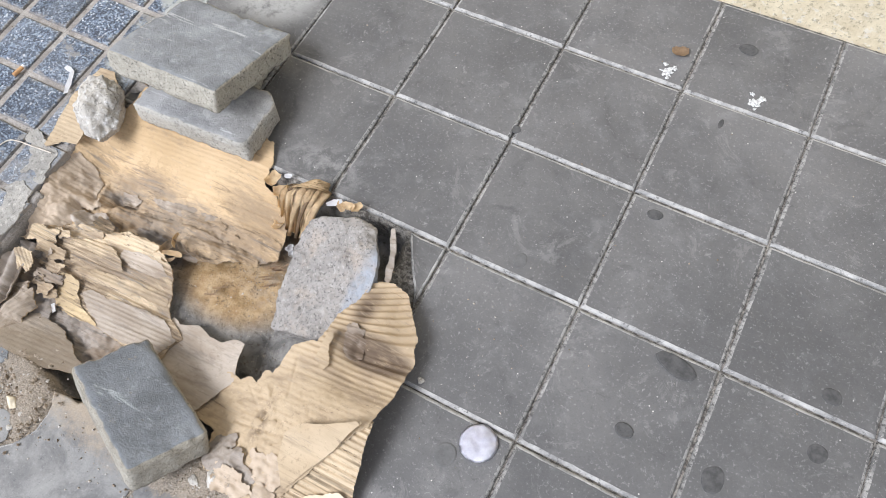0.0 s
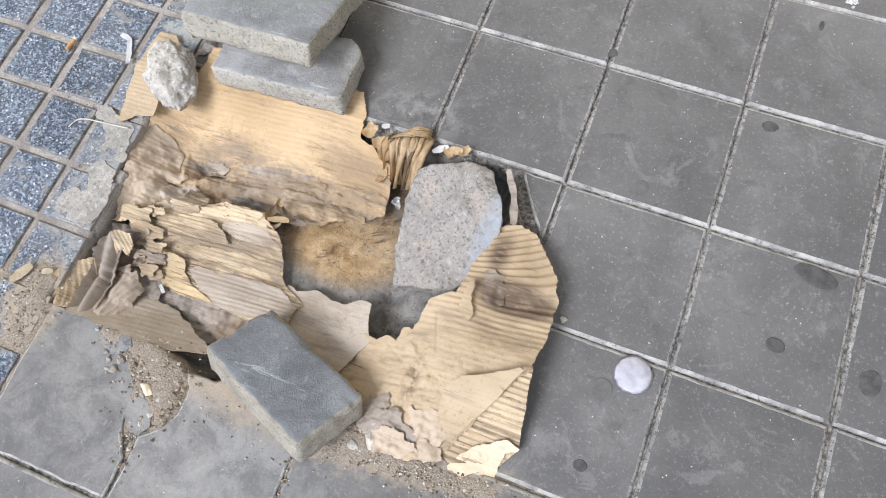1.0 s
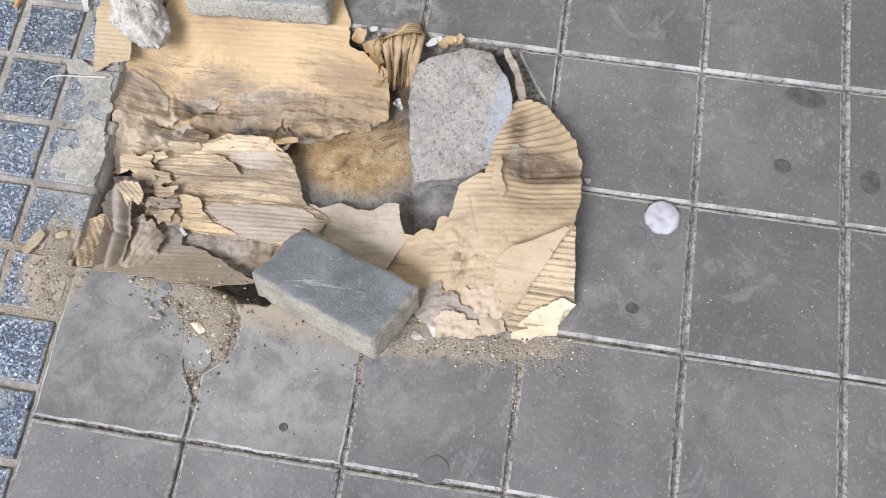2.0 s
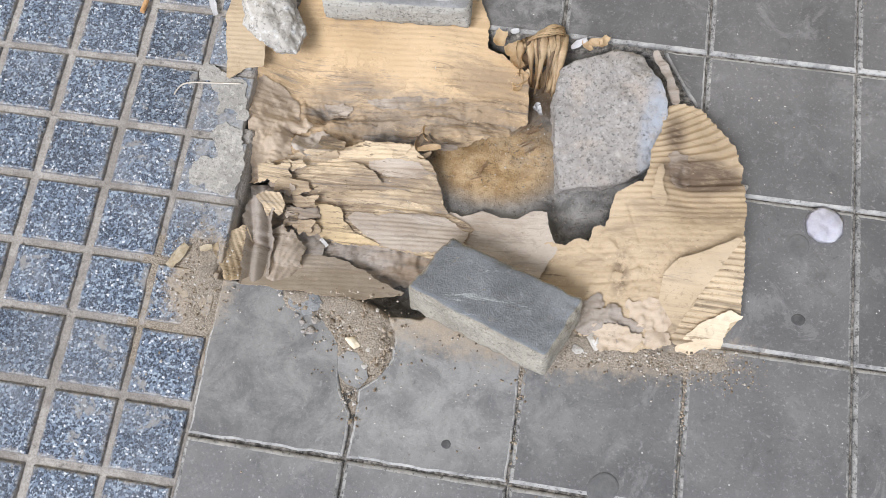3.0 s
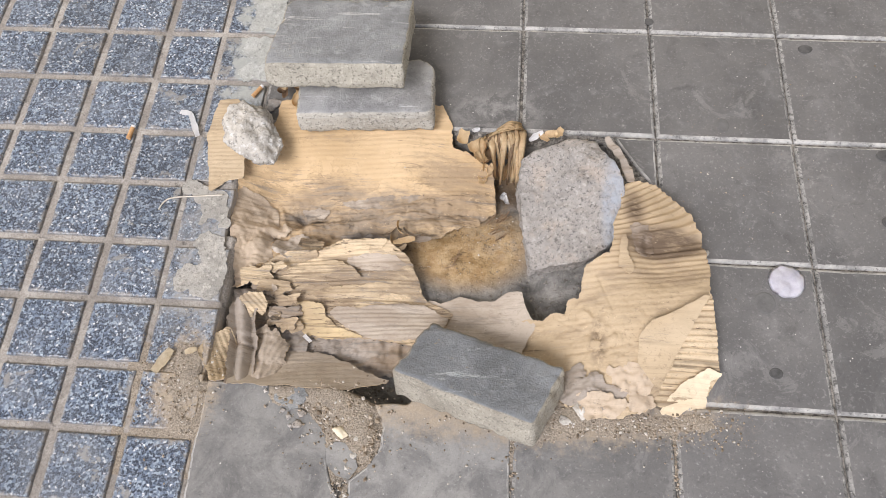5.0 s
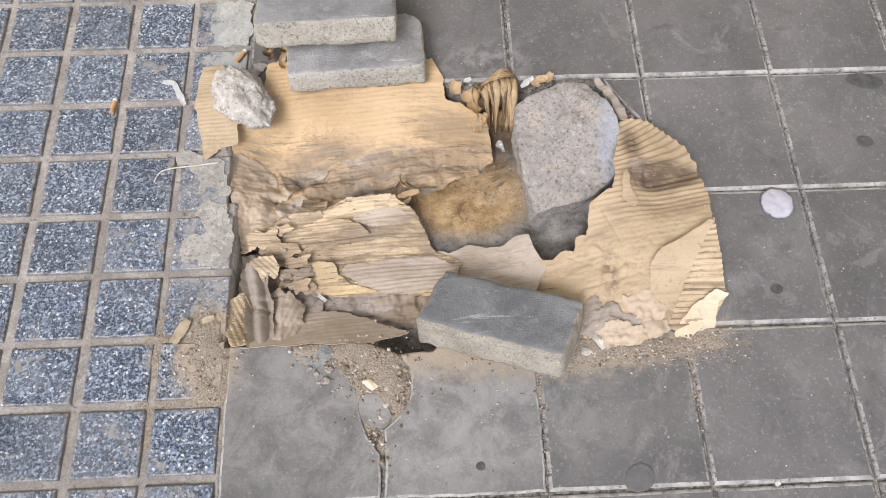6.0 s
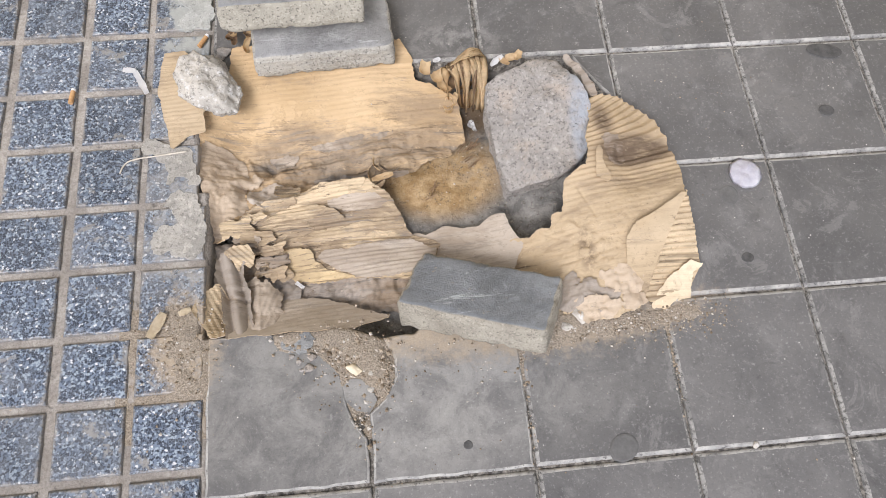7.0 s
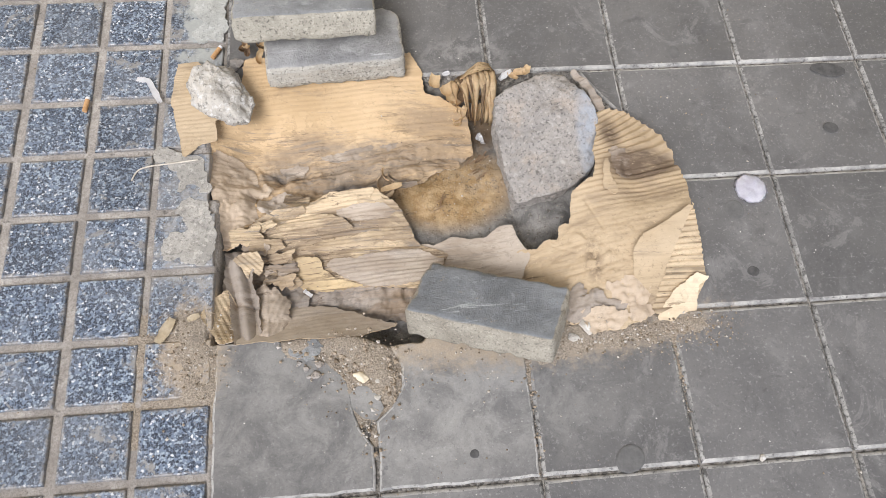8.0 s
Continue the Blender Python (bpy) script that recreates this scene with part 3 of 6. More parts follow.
def sheet(name, poly, height, materials, parent=None, label="", step=0.0025, thick=0.003, rag=0.002, seed=1, bend=None):
    """A torn sheet of board with real thickness, laid over a height."""
    edge = torn(poly, step * 1.2, rag, seed)
    x0, y0 = edge.min(0) - step
    nx, ny = (np.ceil((edge.max(0) - edge.min(0)) / step) + 3).astype(int)
    gx, gy = np.meshgrid(x0 + step * np.arange(nx), y0 + step * np.arange(ny), indexing="ij")
    ok = inside(gx, gy, edge)
    cell = ok[:-1, :-1] & ok[1:, :-1] & ok[1:, 1:] & ok[:-1, 1:]
    used = np.zeros_like(ok)
    for a, b in ((0, 0), (1, 0), (1, 1), (0, 1)):
        used[a : nx - 1 + a, b : ny - 1 + b] |= cell
    full = np.zeros_like(ok)
    full[1:-1, 1:-1] = cell[:-1, :-1] & cell[1:, :-1] & cell[1:, 1:] & cell[:-1, 1:]
    rim = used & ~full
    for i, j in zip(*np.nonzero(rim)):
        d = np.hypot(edge[:, 0] - gx[i, j], edge[:, 1] - gy[i, j])
        k = d.argmin()
        if d[k] < step * 1.8:
            gx[i, j], gy[i, j] = edge[k]
    ids = -np.ones(ok.shape, int)
    ids[used] = np.arange(used.sum())
    px, py = gx[used], gy[used]
    pz = height(px, py)
    n = len(px)
    top = np.stack([px, py, pz], 1)
    if bend is not None:
        top = bend(top)
    low = top - (0, 0, thick)
    ci, cj = np.nonzero(cell)
    quads = np.stack([ids[ci, cj], ids[ci + 1, cj], ids[ci + 1, cj + 1], ids[ci, cj + 1]], 1)
    sides = {}
    for q in quads.tolist():
        for a, b in zip(q, q[1:] + q[:1]):
            if (b, a) in sides:
                del sides[(b, a)]
            else:
                sides[(a, b)] = 1
    faces = quads.tolist() + (quads[:, ::-1] + n).tolist()
    walls = [(b + 2 * n, a + 2 * n, a + 3 * n, b + 3 * n) for a, b in sides]
    mesh = bpy.data.meshes.new(name)
    mesh.from_pydata(np.concatenate([top, low, top, low]).tolist(), [], faces + walls)
    if len(materials) > 1:
        mesh.polygons.foreach_set("material_index", [0] * len(faces) + [1] * len(walls))
    mesh.validate()
    return link(name, mesh, materials, parent, label, True)


def slab_mesh(name, w, d, h, rim=0.003, drop=0.0025, seed=0, chip=0.0):
    """A tile: top face, worn rim and sides; its top lies at z 0."""
    rs = np.random.RandomState(seed)
    n = 16
    ring = []
    for a, b, c, e in ((-1, -1, 1, -1), (1, -1, 1, 1), (1, 1, -1, 1), (-1, 1, -1, -1)):
        ring += [((a + (c - a) * i / n) * w / 2, (b + (e - b) * i / n) * d / 2) for i in range(n)]
    bm = bmesh.new()
    rows = []
    jit = rs.rand(len(ring))
    for k, (inset, z) in enumerate(((0.0, -h), (0.0, -drop), (rim * 0.35, -drop * 0.3), (rim, 0.0))):
        row = []
        for i, (x, y) in enumerate(ring):
            f = inset + (chip * max(0, jit[i] - 0.55) * 2 if k in (2, 3) else 0)
            row.append(bm.verts.new((x - math.copysign(min(f, abs(x)), x) * (abs(x) > w / 2 - 1e-6), y - math.copysign(min(f, abs(y)), y) * (abs(y) > d / 2 - 1e-6), z)))
        rows.append(row)
    for k in range(3):
        for i in range(len(ring)):
            j = (i + 1) % len(ring)
            f = bm.faces.new((rows[k][i], rows[k][j], rows[k + 1][j], rows[k + 1][i]))
            f.material_index, f.smooth = (2 if (i // n) % 2 else 1), k > 0
    bm.faces.new(rows[3])
    mesh = bpy.data.meshes.new(name)
    bm.to_mesh(mesh)
    bm.free()
    return mesh


def broken_slab(name, poly, h, rim=0.003, rag=0.0015, seed=3):
    """A tile with a broken outline on the plan; top at z 0."""
    p = torn(poly, 0.006, rag, seed)
    c = p.mean(0)
    t = np.roll(p, -1, 0) - np.roll(p, 1, 0)
    t /= np.linalg.norm(t, axis=1, keepdims=True)
    inner = p + np.stack([-t[:, 1], t[:, 0]], 1) * rim
    bm = bmesh.new()
    rows = [[bm.verts.new((x, y, z)) for x, y in q] for q, z in ((p, -h), (p, -0.0025), (p * 0.6 + inner * 0.4, -0.0008), (inner, 0.0))]
    for k in range(3):
        for i in range(len(p)):
            j = (i + 1) % len(p)
            f = bm.faces.new((rows[k][i], rows[k][j], rows[k + 1][j], rows[k + 1][i]))
            f.material_index, f.smooth = 1, k > 0
    bm.faces.new(rows[3])
    bmesh.ops.triangulate(bm, faces=[f for f in bm.faces if len(f.verts) > 4])
    mesh = bpy.data.meshes.new(name)
    bm.to_mesh(mesh)
    bm.free()
    return mesh


def block(name, w, d, h, m, material, seed, bevel=0.006, rough=0.0012, cut=0.0, corner=0.0):
    """A cast block with chipped arrises and rounded corners, top centre at the pose m."""
    bm = bmesh.new()
    bmesh.ops.create_cube(bm, size=1, matrix=Matrix.Translation((0, 0, -h / 2)) @ Matrix.Diagonal((w, d, h, 1)))
    bmesh.ops.bevel(bm, geom=bm.edges[:], offset=bevel, segments=2, affect="EDGES", profile=0.6)
    bmesh.ops.subdivide_edges(bm, edges=[e for e in bm.edges if e.calc_length() > 0.02], cuts=22, use_grid_fill=True)
    bmesh.ops.triangulate(bm, faces=[f for f in bm.faces if len(f.verts) > 4])
    for v in bm.verts:
        q = v.co * 1.0 + Vector((seed * 3.1, seed * 1.7, 0))
        near = sum(abs(abs(a) - b / 2) < bevel * 1.3 for a, b in ((v.co.x, w), (v.co.y, d), (v.co.z + h / 2, h)))
        k = rough * (0.35 if near == 1 and v.co.z > -0.001 else 1.0)
        v.co += v.normal * (noise.noise(q * 60) * k + noise.noise(q * 180) * k * 0.6)
        over = (v.co.x - (w / 2 - cut)) + (v.co.y - (d / 2 - cut)) - cut
        if cut and over > 0:
            v.co -= Vector((over / 2, over / 2, 0))
        if near >= 2:
            v.co -= Vector((v.co.x / w, v.co.y / d, (v.co.z + h / 2) / h)).normalized() * (max(0, noise.noise(q * 45)) * 0.007 + max(0, noise.noise(q * 120)) * 0.004)
    for v in bm.verts:
        ax, ay = abs(v.co.x) - (w / 2 - corner), abs(v.co.y) - (d / 2 - corner)
        far = math.hypot(ax, ay)
        if corner and ax > 0 and ay > 0 and far > corner:
            v.co.x = math.copysign(w / 2 - corner + ax * corner / far, v.co.x)
            v.co.y = math.copysign(d / 2 - corner + ay * corner / far, v.co.y)
    ob = part(name, bm, material, smooth=True)
    ob.matrix_world = m
    return ob


def lump(name, points, material, seed, cuts=4, amp=0.004, freq=30, at=None):
    """Broken stone: the hull of some corners, roughened."""
    bm = bmesh.new()
    for p in points:
        bm.verts.new(p)
    bmesh.ops.convex_hull(bm, input=bm.verts)
    bmesh.ops.delete(bm, geom=[v for v in bm.verts if not v.link_faces], context="VERTS")
    for _ in range(cuts):
        bmesh.ops.subdivide_edges(bm, edges=[e for e in bm.edges if e.calc_length() > 0.003], cuts=1)
        bmesh.ops.triangulate(bm, faces=bm.faces[:])
        if _ < 2:
            bmesh.ops.smooth_vert(bm, verts=bm.verts[:], factor=0.12, use_axis_x=True, use_axis_y=True, use_axis_z=True)
    bm.normal_update()
    for v in bm.verts:
        q = v.co + Vector((seed * 7.3, seed * 2.9, seed))
        v.co += v.normal * (noise.noise(q * freq) * amp + noise.noise(q * freq * 3) * amp * 0.5 + noise.noise(q * freq * 9) * amp * 0.22)
    return part(name, bm, material, smooth=True)


def scrap(name, length, width, m, material, seed, curl=0.6, thick=0.0006, parent=None, tip=0.5, n=10):
    """A small curled scrap of leaf, paper or board."""
    rs = np.random.RandomState(seed)
    bm = bmesh.new()
    rows, k = [], 5
    for i in range(n + 1):
        u = i / n
        a = curl * (u - 0.5) * 2
        half = width / 2 * (1 - tip * abs(2 * u - 1) ** 1.6) * (0.86 + 0.28 * rs.rand())
        bx, bz = (math.sin(a) / max(abs(curl), 0.01)) * length / 2, (1 - math.cos(a)) * length / 2
        rows.append([bm.verts.new((bx, half * (j / (k - 1) * 2 - 1), bz + curl * 0.25 * width * (j / (k - 1) * 2 - 1) ** 2 + (rs.rand() - 0.5) * width * 0.07)) for j in range(k)])
    for a, b in zip(rows, rows[1:]):
        for j in range(k - 1):
            bm.faces.new((a[j], a[j + 1], b[j + 1], b[j]))
    bmesh.ops.solidify(bm, geom=bm.faces[:], thickness=thick)
    ob = part(name, bm, material, parent, smooth=True)
    ob.matrix_local = m
    return ob


# ---------------------------------------------------------------- ground
def hole_depth(x, y):
    """How far the bed lies under the paving."""
    right = 0.600 + 0.03 * fbm(x, y, 9, 5, 2)
    back = 0.652 + 0.006 * fbm(x, y, 30, 6, 2)
    left = np.where(y > 0.45, -0.02, -0.002)
    inside_x = ramp01(x, left - 0.004, left + 0.012) * (1 - ramp01(x, right - 0.03, right + 0.01))
    lip = 0.022 * np.exp(-(((x - 0.262) / 0.04) ** 2)) - 0.012 * np.exp(-(((x - 0.155) / 0.04) ** 2))
    inside_y = ramp01(y, 0.212 - lip, 0.232 - lip) * (1 - ramp01(y, back - 0.015, back + 0.005))
    pit = inside_x * inside_y
    return np.where(x > 0.001, -0.0056, -0.0045) - pit * (0.062 + 0.014 * fbm(x, y, 14, 9, 4)) + (1 - pit) * 0.0022 * fbm(x, y, 60, 12, 3)


def ground():
    fine_x = np.arange(-0.08, 0.72, 0.004)
    fine_y = np.arange(0.02, 0.74, 0.004)
    out = lambda a, s: np.concatenate([a[0] - np.array([300, 60, 12, 4, 2, 1.2, 0.8, 0.5, 0.3, 0.15, 0.07]), a, a[-1] + np.array([0.07, 0.15, 0.3, 0.5, 0.8, 1.2, 2, 4, 12, 60, 300])])
    xs, ys = out(fine_x, 0), out(fine_y, 0)
    gx, gy = np.meshgrid(xs, ys, indexing="ij")
    gz = hole_depth(gx, gy)
    far = (np.abs(gx) > 3) | (np.abs(gy) > 3)
    gz[far] = -0.012
    nx, ny = gx.shape
    idx = np.arange(nx * ny).reshape(nx, ny)
    f = np.stack([idx[:-1, :-1], idx[1:, :-1], idx[1:, 1:], idx[:-1, 1:]], -1).reshape(-1, 4)
    mesh = bpy.data.meshes.new("ground")
    mesh.from_pydata(np.stack([gx.ravel(), gy.ravel(), gz.ravel()], 1).tolist(), [], f.tolist())
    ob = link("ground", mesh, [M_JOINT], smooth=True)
    return thing(ob, "sandy mortar bed under the paving with a muddy brown pit", "ground", kind="structure")


GROUND = ground()


def facade():
    bm = bmesh.new()
    bmesh.ops.create_cube(bm, size=1, matrix=Matrix.Translation((0.6, 1.323 + 0.15, 1.6)) @ Matrix.Diagonal((14, 0.3, 3.4, 1)))
    bmesh.ops.bevel(bm, geom=bm.edges[:], offset=0.006, segments=2, affect="EDGES")
    ob = part("wall_north", bm, M_WALL)
    return thing(ob, "cream limestone base of a building wall beside the pavement", "wall", kind="structure")


facade()

# ---------------------------------------------------------------- the pit's cardboard, layer by layer
H_UPPER = blanket([(-0.035, 0.50, -0.004), (-0.03, 0.60, 0.009), (0.04, 0.685, 0.010), (0.30, 0.685, 0.010), (0.40, 0.62, -0.014), (0.41, 0.55, -0.046), (0.31, 0.48, -0.050), (0.20, 0.47, -0.054),
                   (0.10, 0.46, -0.056), (0.03, 0.54, -0.046), (0.09, 0.525, -0.056), (0.20, 0.56, -0.030), (0.30, 0.57, -0.026), (0.0, 0.40, -0.024), (0.10, 0.61, -0.006), (0.25, 0.63, 0.002), (0.04, 0.63, 0.0), (-0.022, 0.45, -0.004)])
H_MID = blanket([(0.05, 0.42, -0.038), (0.14, 0.455, -0.040), (0.224, 0.455, -0.030), (0.27, 0.43, -0.034), (0.309, 0.377, -0.050), (0.35, 0.352, -0.046), (0.28, 0.296, -0.042), (0.138, 0.307, -0.047),
                 (0.086, 0.33, -0.050), (0.18, 0.385, -0.034), (0.11, 0.39, -0.034), (0.25, 0.36, -0.040)])
H_TONGUE = blanket([(0.31, 0.375, -0.056), (0.36, 0.38, -0.050), (0.41, 0.375, -0.040), (0.449, 0.385, -0.026), (0.461, 0.343, -0.022), (0.41, 0.30, -0.036), (0.32, 0.30, -0.050)])
H_LOBE = blanket([(0.44, 0.30, -0.034), (0.483, 0.336, -0.012), (0.51, 0.35, 0.004), (0.53, 0.38, 0.018), (0.55, 0.415, 0.032), (0.588, 0.444, 0.048), (0.61, 0.55, 0.030), (0.65, 0.55, 0.026), (0.696, 0.498, 0.034),
                  (0.709, 0.42, 0.046), (0.702, 0.358, 0.064), (0.68, 0.28, 0.034), (0.722, 0.235, 0.004), (0.716, 0.30, 0.040), (0.65, 0.22, 0.014), (0.58, 0.20, 0.008), (0.52, 0.22, 0.002), (0.60, 0.35, 0.043), (0.65, 0.47, 0.044), (0.64, 0.43, 0.030), (0.52, 0.29, 0.004)])


def crease(x, y, x0, y0, x1, y1, width, rise):
    """A straight fold: a ridge, or a valley where rise is negative."""
    dx, dy = x1 - x0, y1 - y0
    t = np.clip(((x - x0) * dx + (y - y0) * dy) / (dx * dx + dy * dy), 0, 1)
    d = np.hypot(x - x0 - t * dx, y - y0 - t * dy)
    return rise * np.exp(-np.abs(d / width) ** 1.4)


def terraces(x, y, turn, seed, rise, levels=5.0):
    """Steps where plies have torn away, in streaks along the flutes."""
    a = radians(turn)
    u, v = x * math.cos(a) + y * math.sin(a), -x * math.sin(a) + y * math.cos(a)
    f = fbm(u * 0.28, v, 26, seed, 4) * levels
    return rise * (np.floor(f) + ramp01(f - np.floor(f), 0.42, 0.58))


def crumple(x, y, amp, seed, scale=14):
    f, g = fbm(x, y, scale, seed, 3), fbm(x + 0.02 * fbm(x, y, 20, seed + 5, 2), y, scale * 2.6, seed + 17, 3)
    return amp * (np.abs(f) * 2 - 0.4) + amp * 0.45 * (np.abs(g) * 2 - 0.4)


def upper_board():
    def h(x, y):
        low = ramp01(y, 0.60, 0.47)
        z = H_UPPER(x, y) + crumple(x, y, 0.010, 21) * (0.10 + low) * (0.25 + 0.75 * ramp01(x, 0.02, 0.08)) + flutes(x, y, 0.0075, 4, 0.00035)
        z += terraces(x, y, 4, 311, 0.0011) * (0.1 + 0.9 * low)
        z += 0.010 * np.exp(-(((x - 0.10) / 0.06) ** 2) - ((y - 0.485 - 0.12 * (x - 0.1)) / 0.010) ** 2)
        z += crease(x, y, 0.02, 0.560, 0.40, 0.590, 0.003, -0.0015) + crease(x, y, 0.16, 0.498, 0.29, 0.520, 0.006, 0.005) + crease(x, y, 0.05, 0.52, 0.075, 0.46, 0.005, 0.006) + crease(x, y, 0.085, 0.505, 0.125, 0.512, 0.006, -0.007) + crease(x, y, 0.13, 0.482, 0.24, 0.494, 0.005, -0.006) + crease(x, y, 0.25, 0.505, 0.36, 0.528, 0.004, -0.004) + crease(x, y, 0.03, 0.47, 0.10, 0.462, 0.004, -0.006)
        z += 0.007 * np.exp(-(((x - 0.03) / 0.012) ** 2)) * ramp01(y, 0.52, 0.44)
        z += crumple(x, y, 0.0045, 23, 34) * low * ramp01(x, 0.34, 0.12) + crumple(x, y, 0.0022, 29, 60) * low
        return np.where(y > 0.655, np.maximum(z, 0.005), z)

    poly = [(0.035, 0.70), (0.31, 0.70), (0.325, 0.665), (0.331, 0.632), (0.375, 0.612), (0.398, 0.605), (0.405, 0.553), (0.406, 0.535), (0.367, 0.506), (0.308, 0.481), (0.252, 0.466), (0.178, 0.455), (0.10, 0.44), (0.05, 0.41),
            (0.004, 0.372), (-0.004, 0.385), (-0.012, 0.46), (-0.026, 0.515), (-0.018, 0.583), (0.02, 0.62)]
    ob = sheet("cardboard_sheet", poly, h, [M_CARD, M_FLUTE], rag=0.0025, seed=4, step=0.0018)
    thing(ob, "torn tan cardboard sheet sagging into the pavement hole", "cardboard", "torn cardboard in the hole")
    over = lambda dz, lift, y0, y1, seed: lambda x, y: h(x, y) + dz + lift * ramp01(y, y0, y1) + crumple(x, y, 0.003, seed, 20)
    for i, (q, dz, lift, y0, y1, mat) in enumerate((([(-0.024, 0.515), (-0.012, 0.545), (0.016, 0.540), (0.040, 0.520), (0.052, 0.488), (0.046, 0.455), (0.050, 0.43), (0.02, 0.392), (0.0, 0.372), (-0.006, 0.40), (-0.014, 0.46)], 0.0018, 0.0, 0, 1, M_BROWN),
                                                    ([(0.082, 0.525), (0.110, 0.530), (0.132, 0.520), (0.118, 0.508), (0.094, 0.510)], 0.0015, 0.006, 0.522, 0.508, M_CARD_GREY),
                                                    ([(0.128, 0.498), (0.160, 0.508), (0.178, 0.500), (0.166, 0.486), (0.140, 0.486)], 0.0015, 0.007, 0.500, 0.486, M_CARD),
                                                    ([(0.210, 0.536), (0.262, 0.544), (0.315, 0.547), (0.300, 0.536), (0.255, 0.530), (0.222, 0.526)], 0.001, 0.004, 0.540, 0.528, M_CARD),
                                                    ([(0.285, 0.530), (0.330, 0.540), (0.372, 0.541), (0.352, 0.528), (0.310, 0.522)], 0.001, 0.004, 0.535, 0.523, M_CARD),
                                                    ([(0.036, 0.478), (0.060, 0.492), (0.076, 0.482), (0.066, 0.468), (0.046, 0.466)], 0.002, 0.008, 0.486, 0.468, M_BROWN),
                                                    ([(0.150, 0.500), (0.20, 0.512), (0.27, 0.520), (0.33, 0.518), (0.38, 0.515), (0.35, 0.498), (0.305, 0.484), (0.26, 0.480), (0.21, 0.492)], 0.002, 0.004, 0.50, 0.48, M_CARD),
                                                    ([(0.050, 0.462), (0.088, 0.472), (0.126, 0.462), (0.112, 0.436), (0.078, 0.428), (0.055, 0.440)], 0.004, 0.012, 0.462, 0.432, M_SMOOTH),
                                                    ([(0.150, 0.535), (0.21, 0.548), (0.29, 0.552), (0.27, 0.540), (0.22, 0.530), (0.17, 0.522)], 0.001, 0.002, 0.54, 0.525, M_CARD_GREY),
                                                    ([(0.145, 0.480), (0.19, 0.490), (0.235, 0.482), (0.22, 0.466), (0.18, 0.460)], 0.002, 0.006, 0.48, 0.462, M_CARD_GREY),
                                                    ([(0.330, 0.545), (0.37, 0.560), (0.402, 0.556), (0.402, 0.538), (0.366, 0.510), (0.33, 0.512)], 0.0012, 0.0, 0, 1, M_CARD))):
        sheet("peeled_ply", q, over(dz, lift, y0, y1, 600 + i), [mat], ob, rag=0.003, seed=610 + i, step=0.002, thick=0.001)
    return ob


def left_flap():
    h0 = blanket([(-0.08, 0.62, 0.006), (-0.07, 0.70, 0.008), (-0.04, 0.69, 0.009), (-0.01, 0.60, 0.012), (-0.058, 0.522, 0.006), (-0.01, 0.55, 0.004)])
    h = lambda x, y: h0(x, y) + flutes(x, y, 0.0075, 3, 0.0006) + crumple(x, y, 0.002, 8)
    ob = sheet("cardboard_flap", [(-0.076, 0.702), (-0.042, 0.70), (0.012, 0.66), (0.02, 0.61), (-0.009, 0.583), (-0.007, 0.55), (-0.032, 0.546), (-0.058, 0.522), (-0.082, 0.624)], h, [M_CARD_PALE, M_FLUTE], rag=0.0015, seed=9, thick=0.0025)
    thing(ob, "pale cardboard flap folded out over the terrazzo paving", "cardboard", "torn cardboard in the hole")


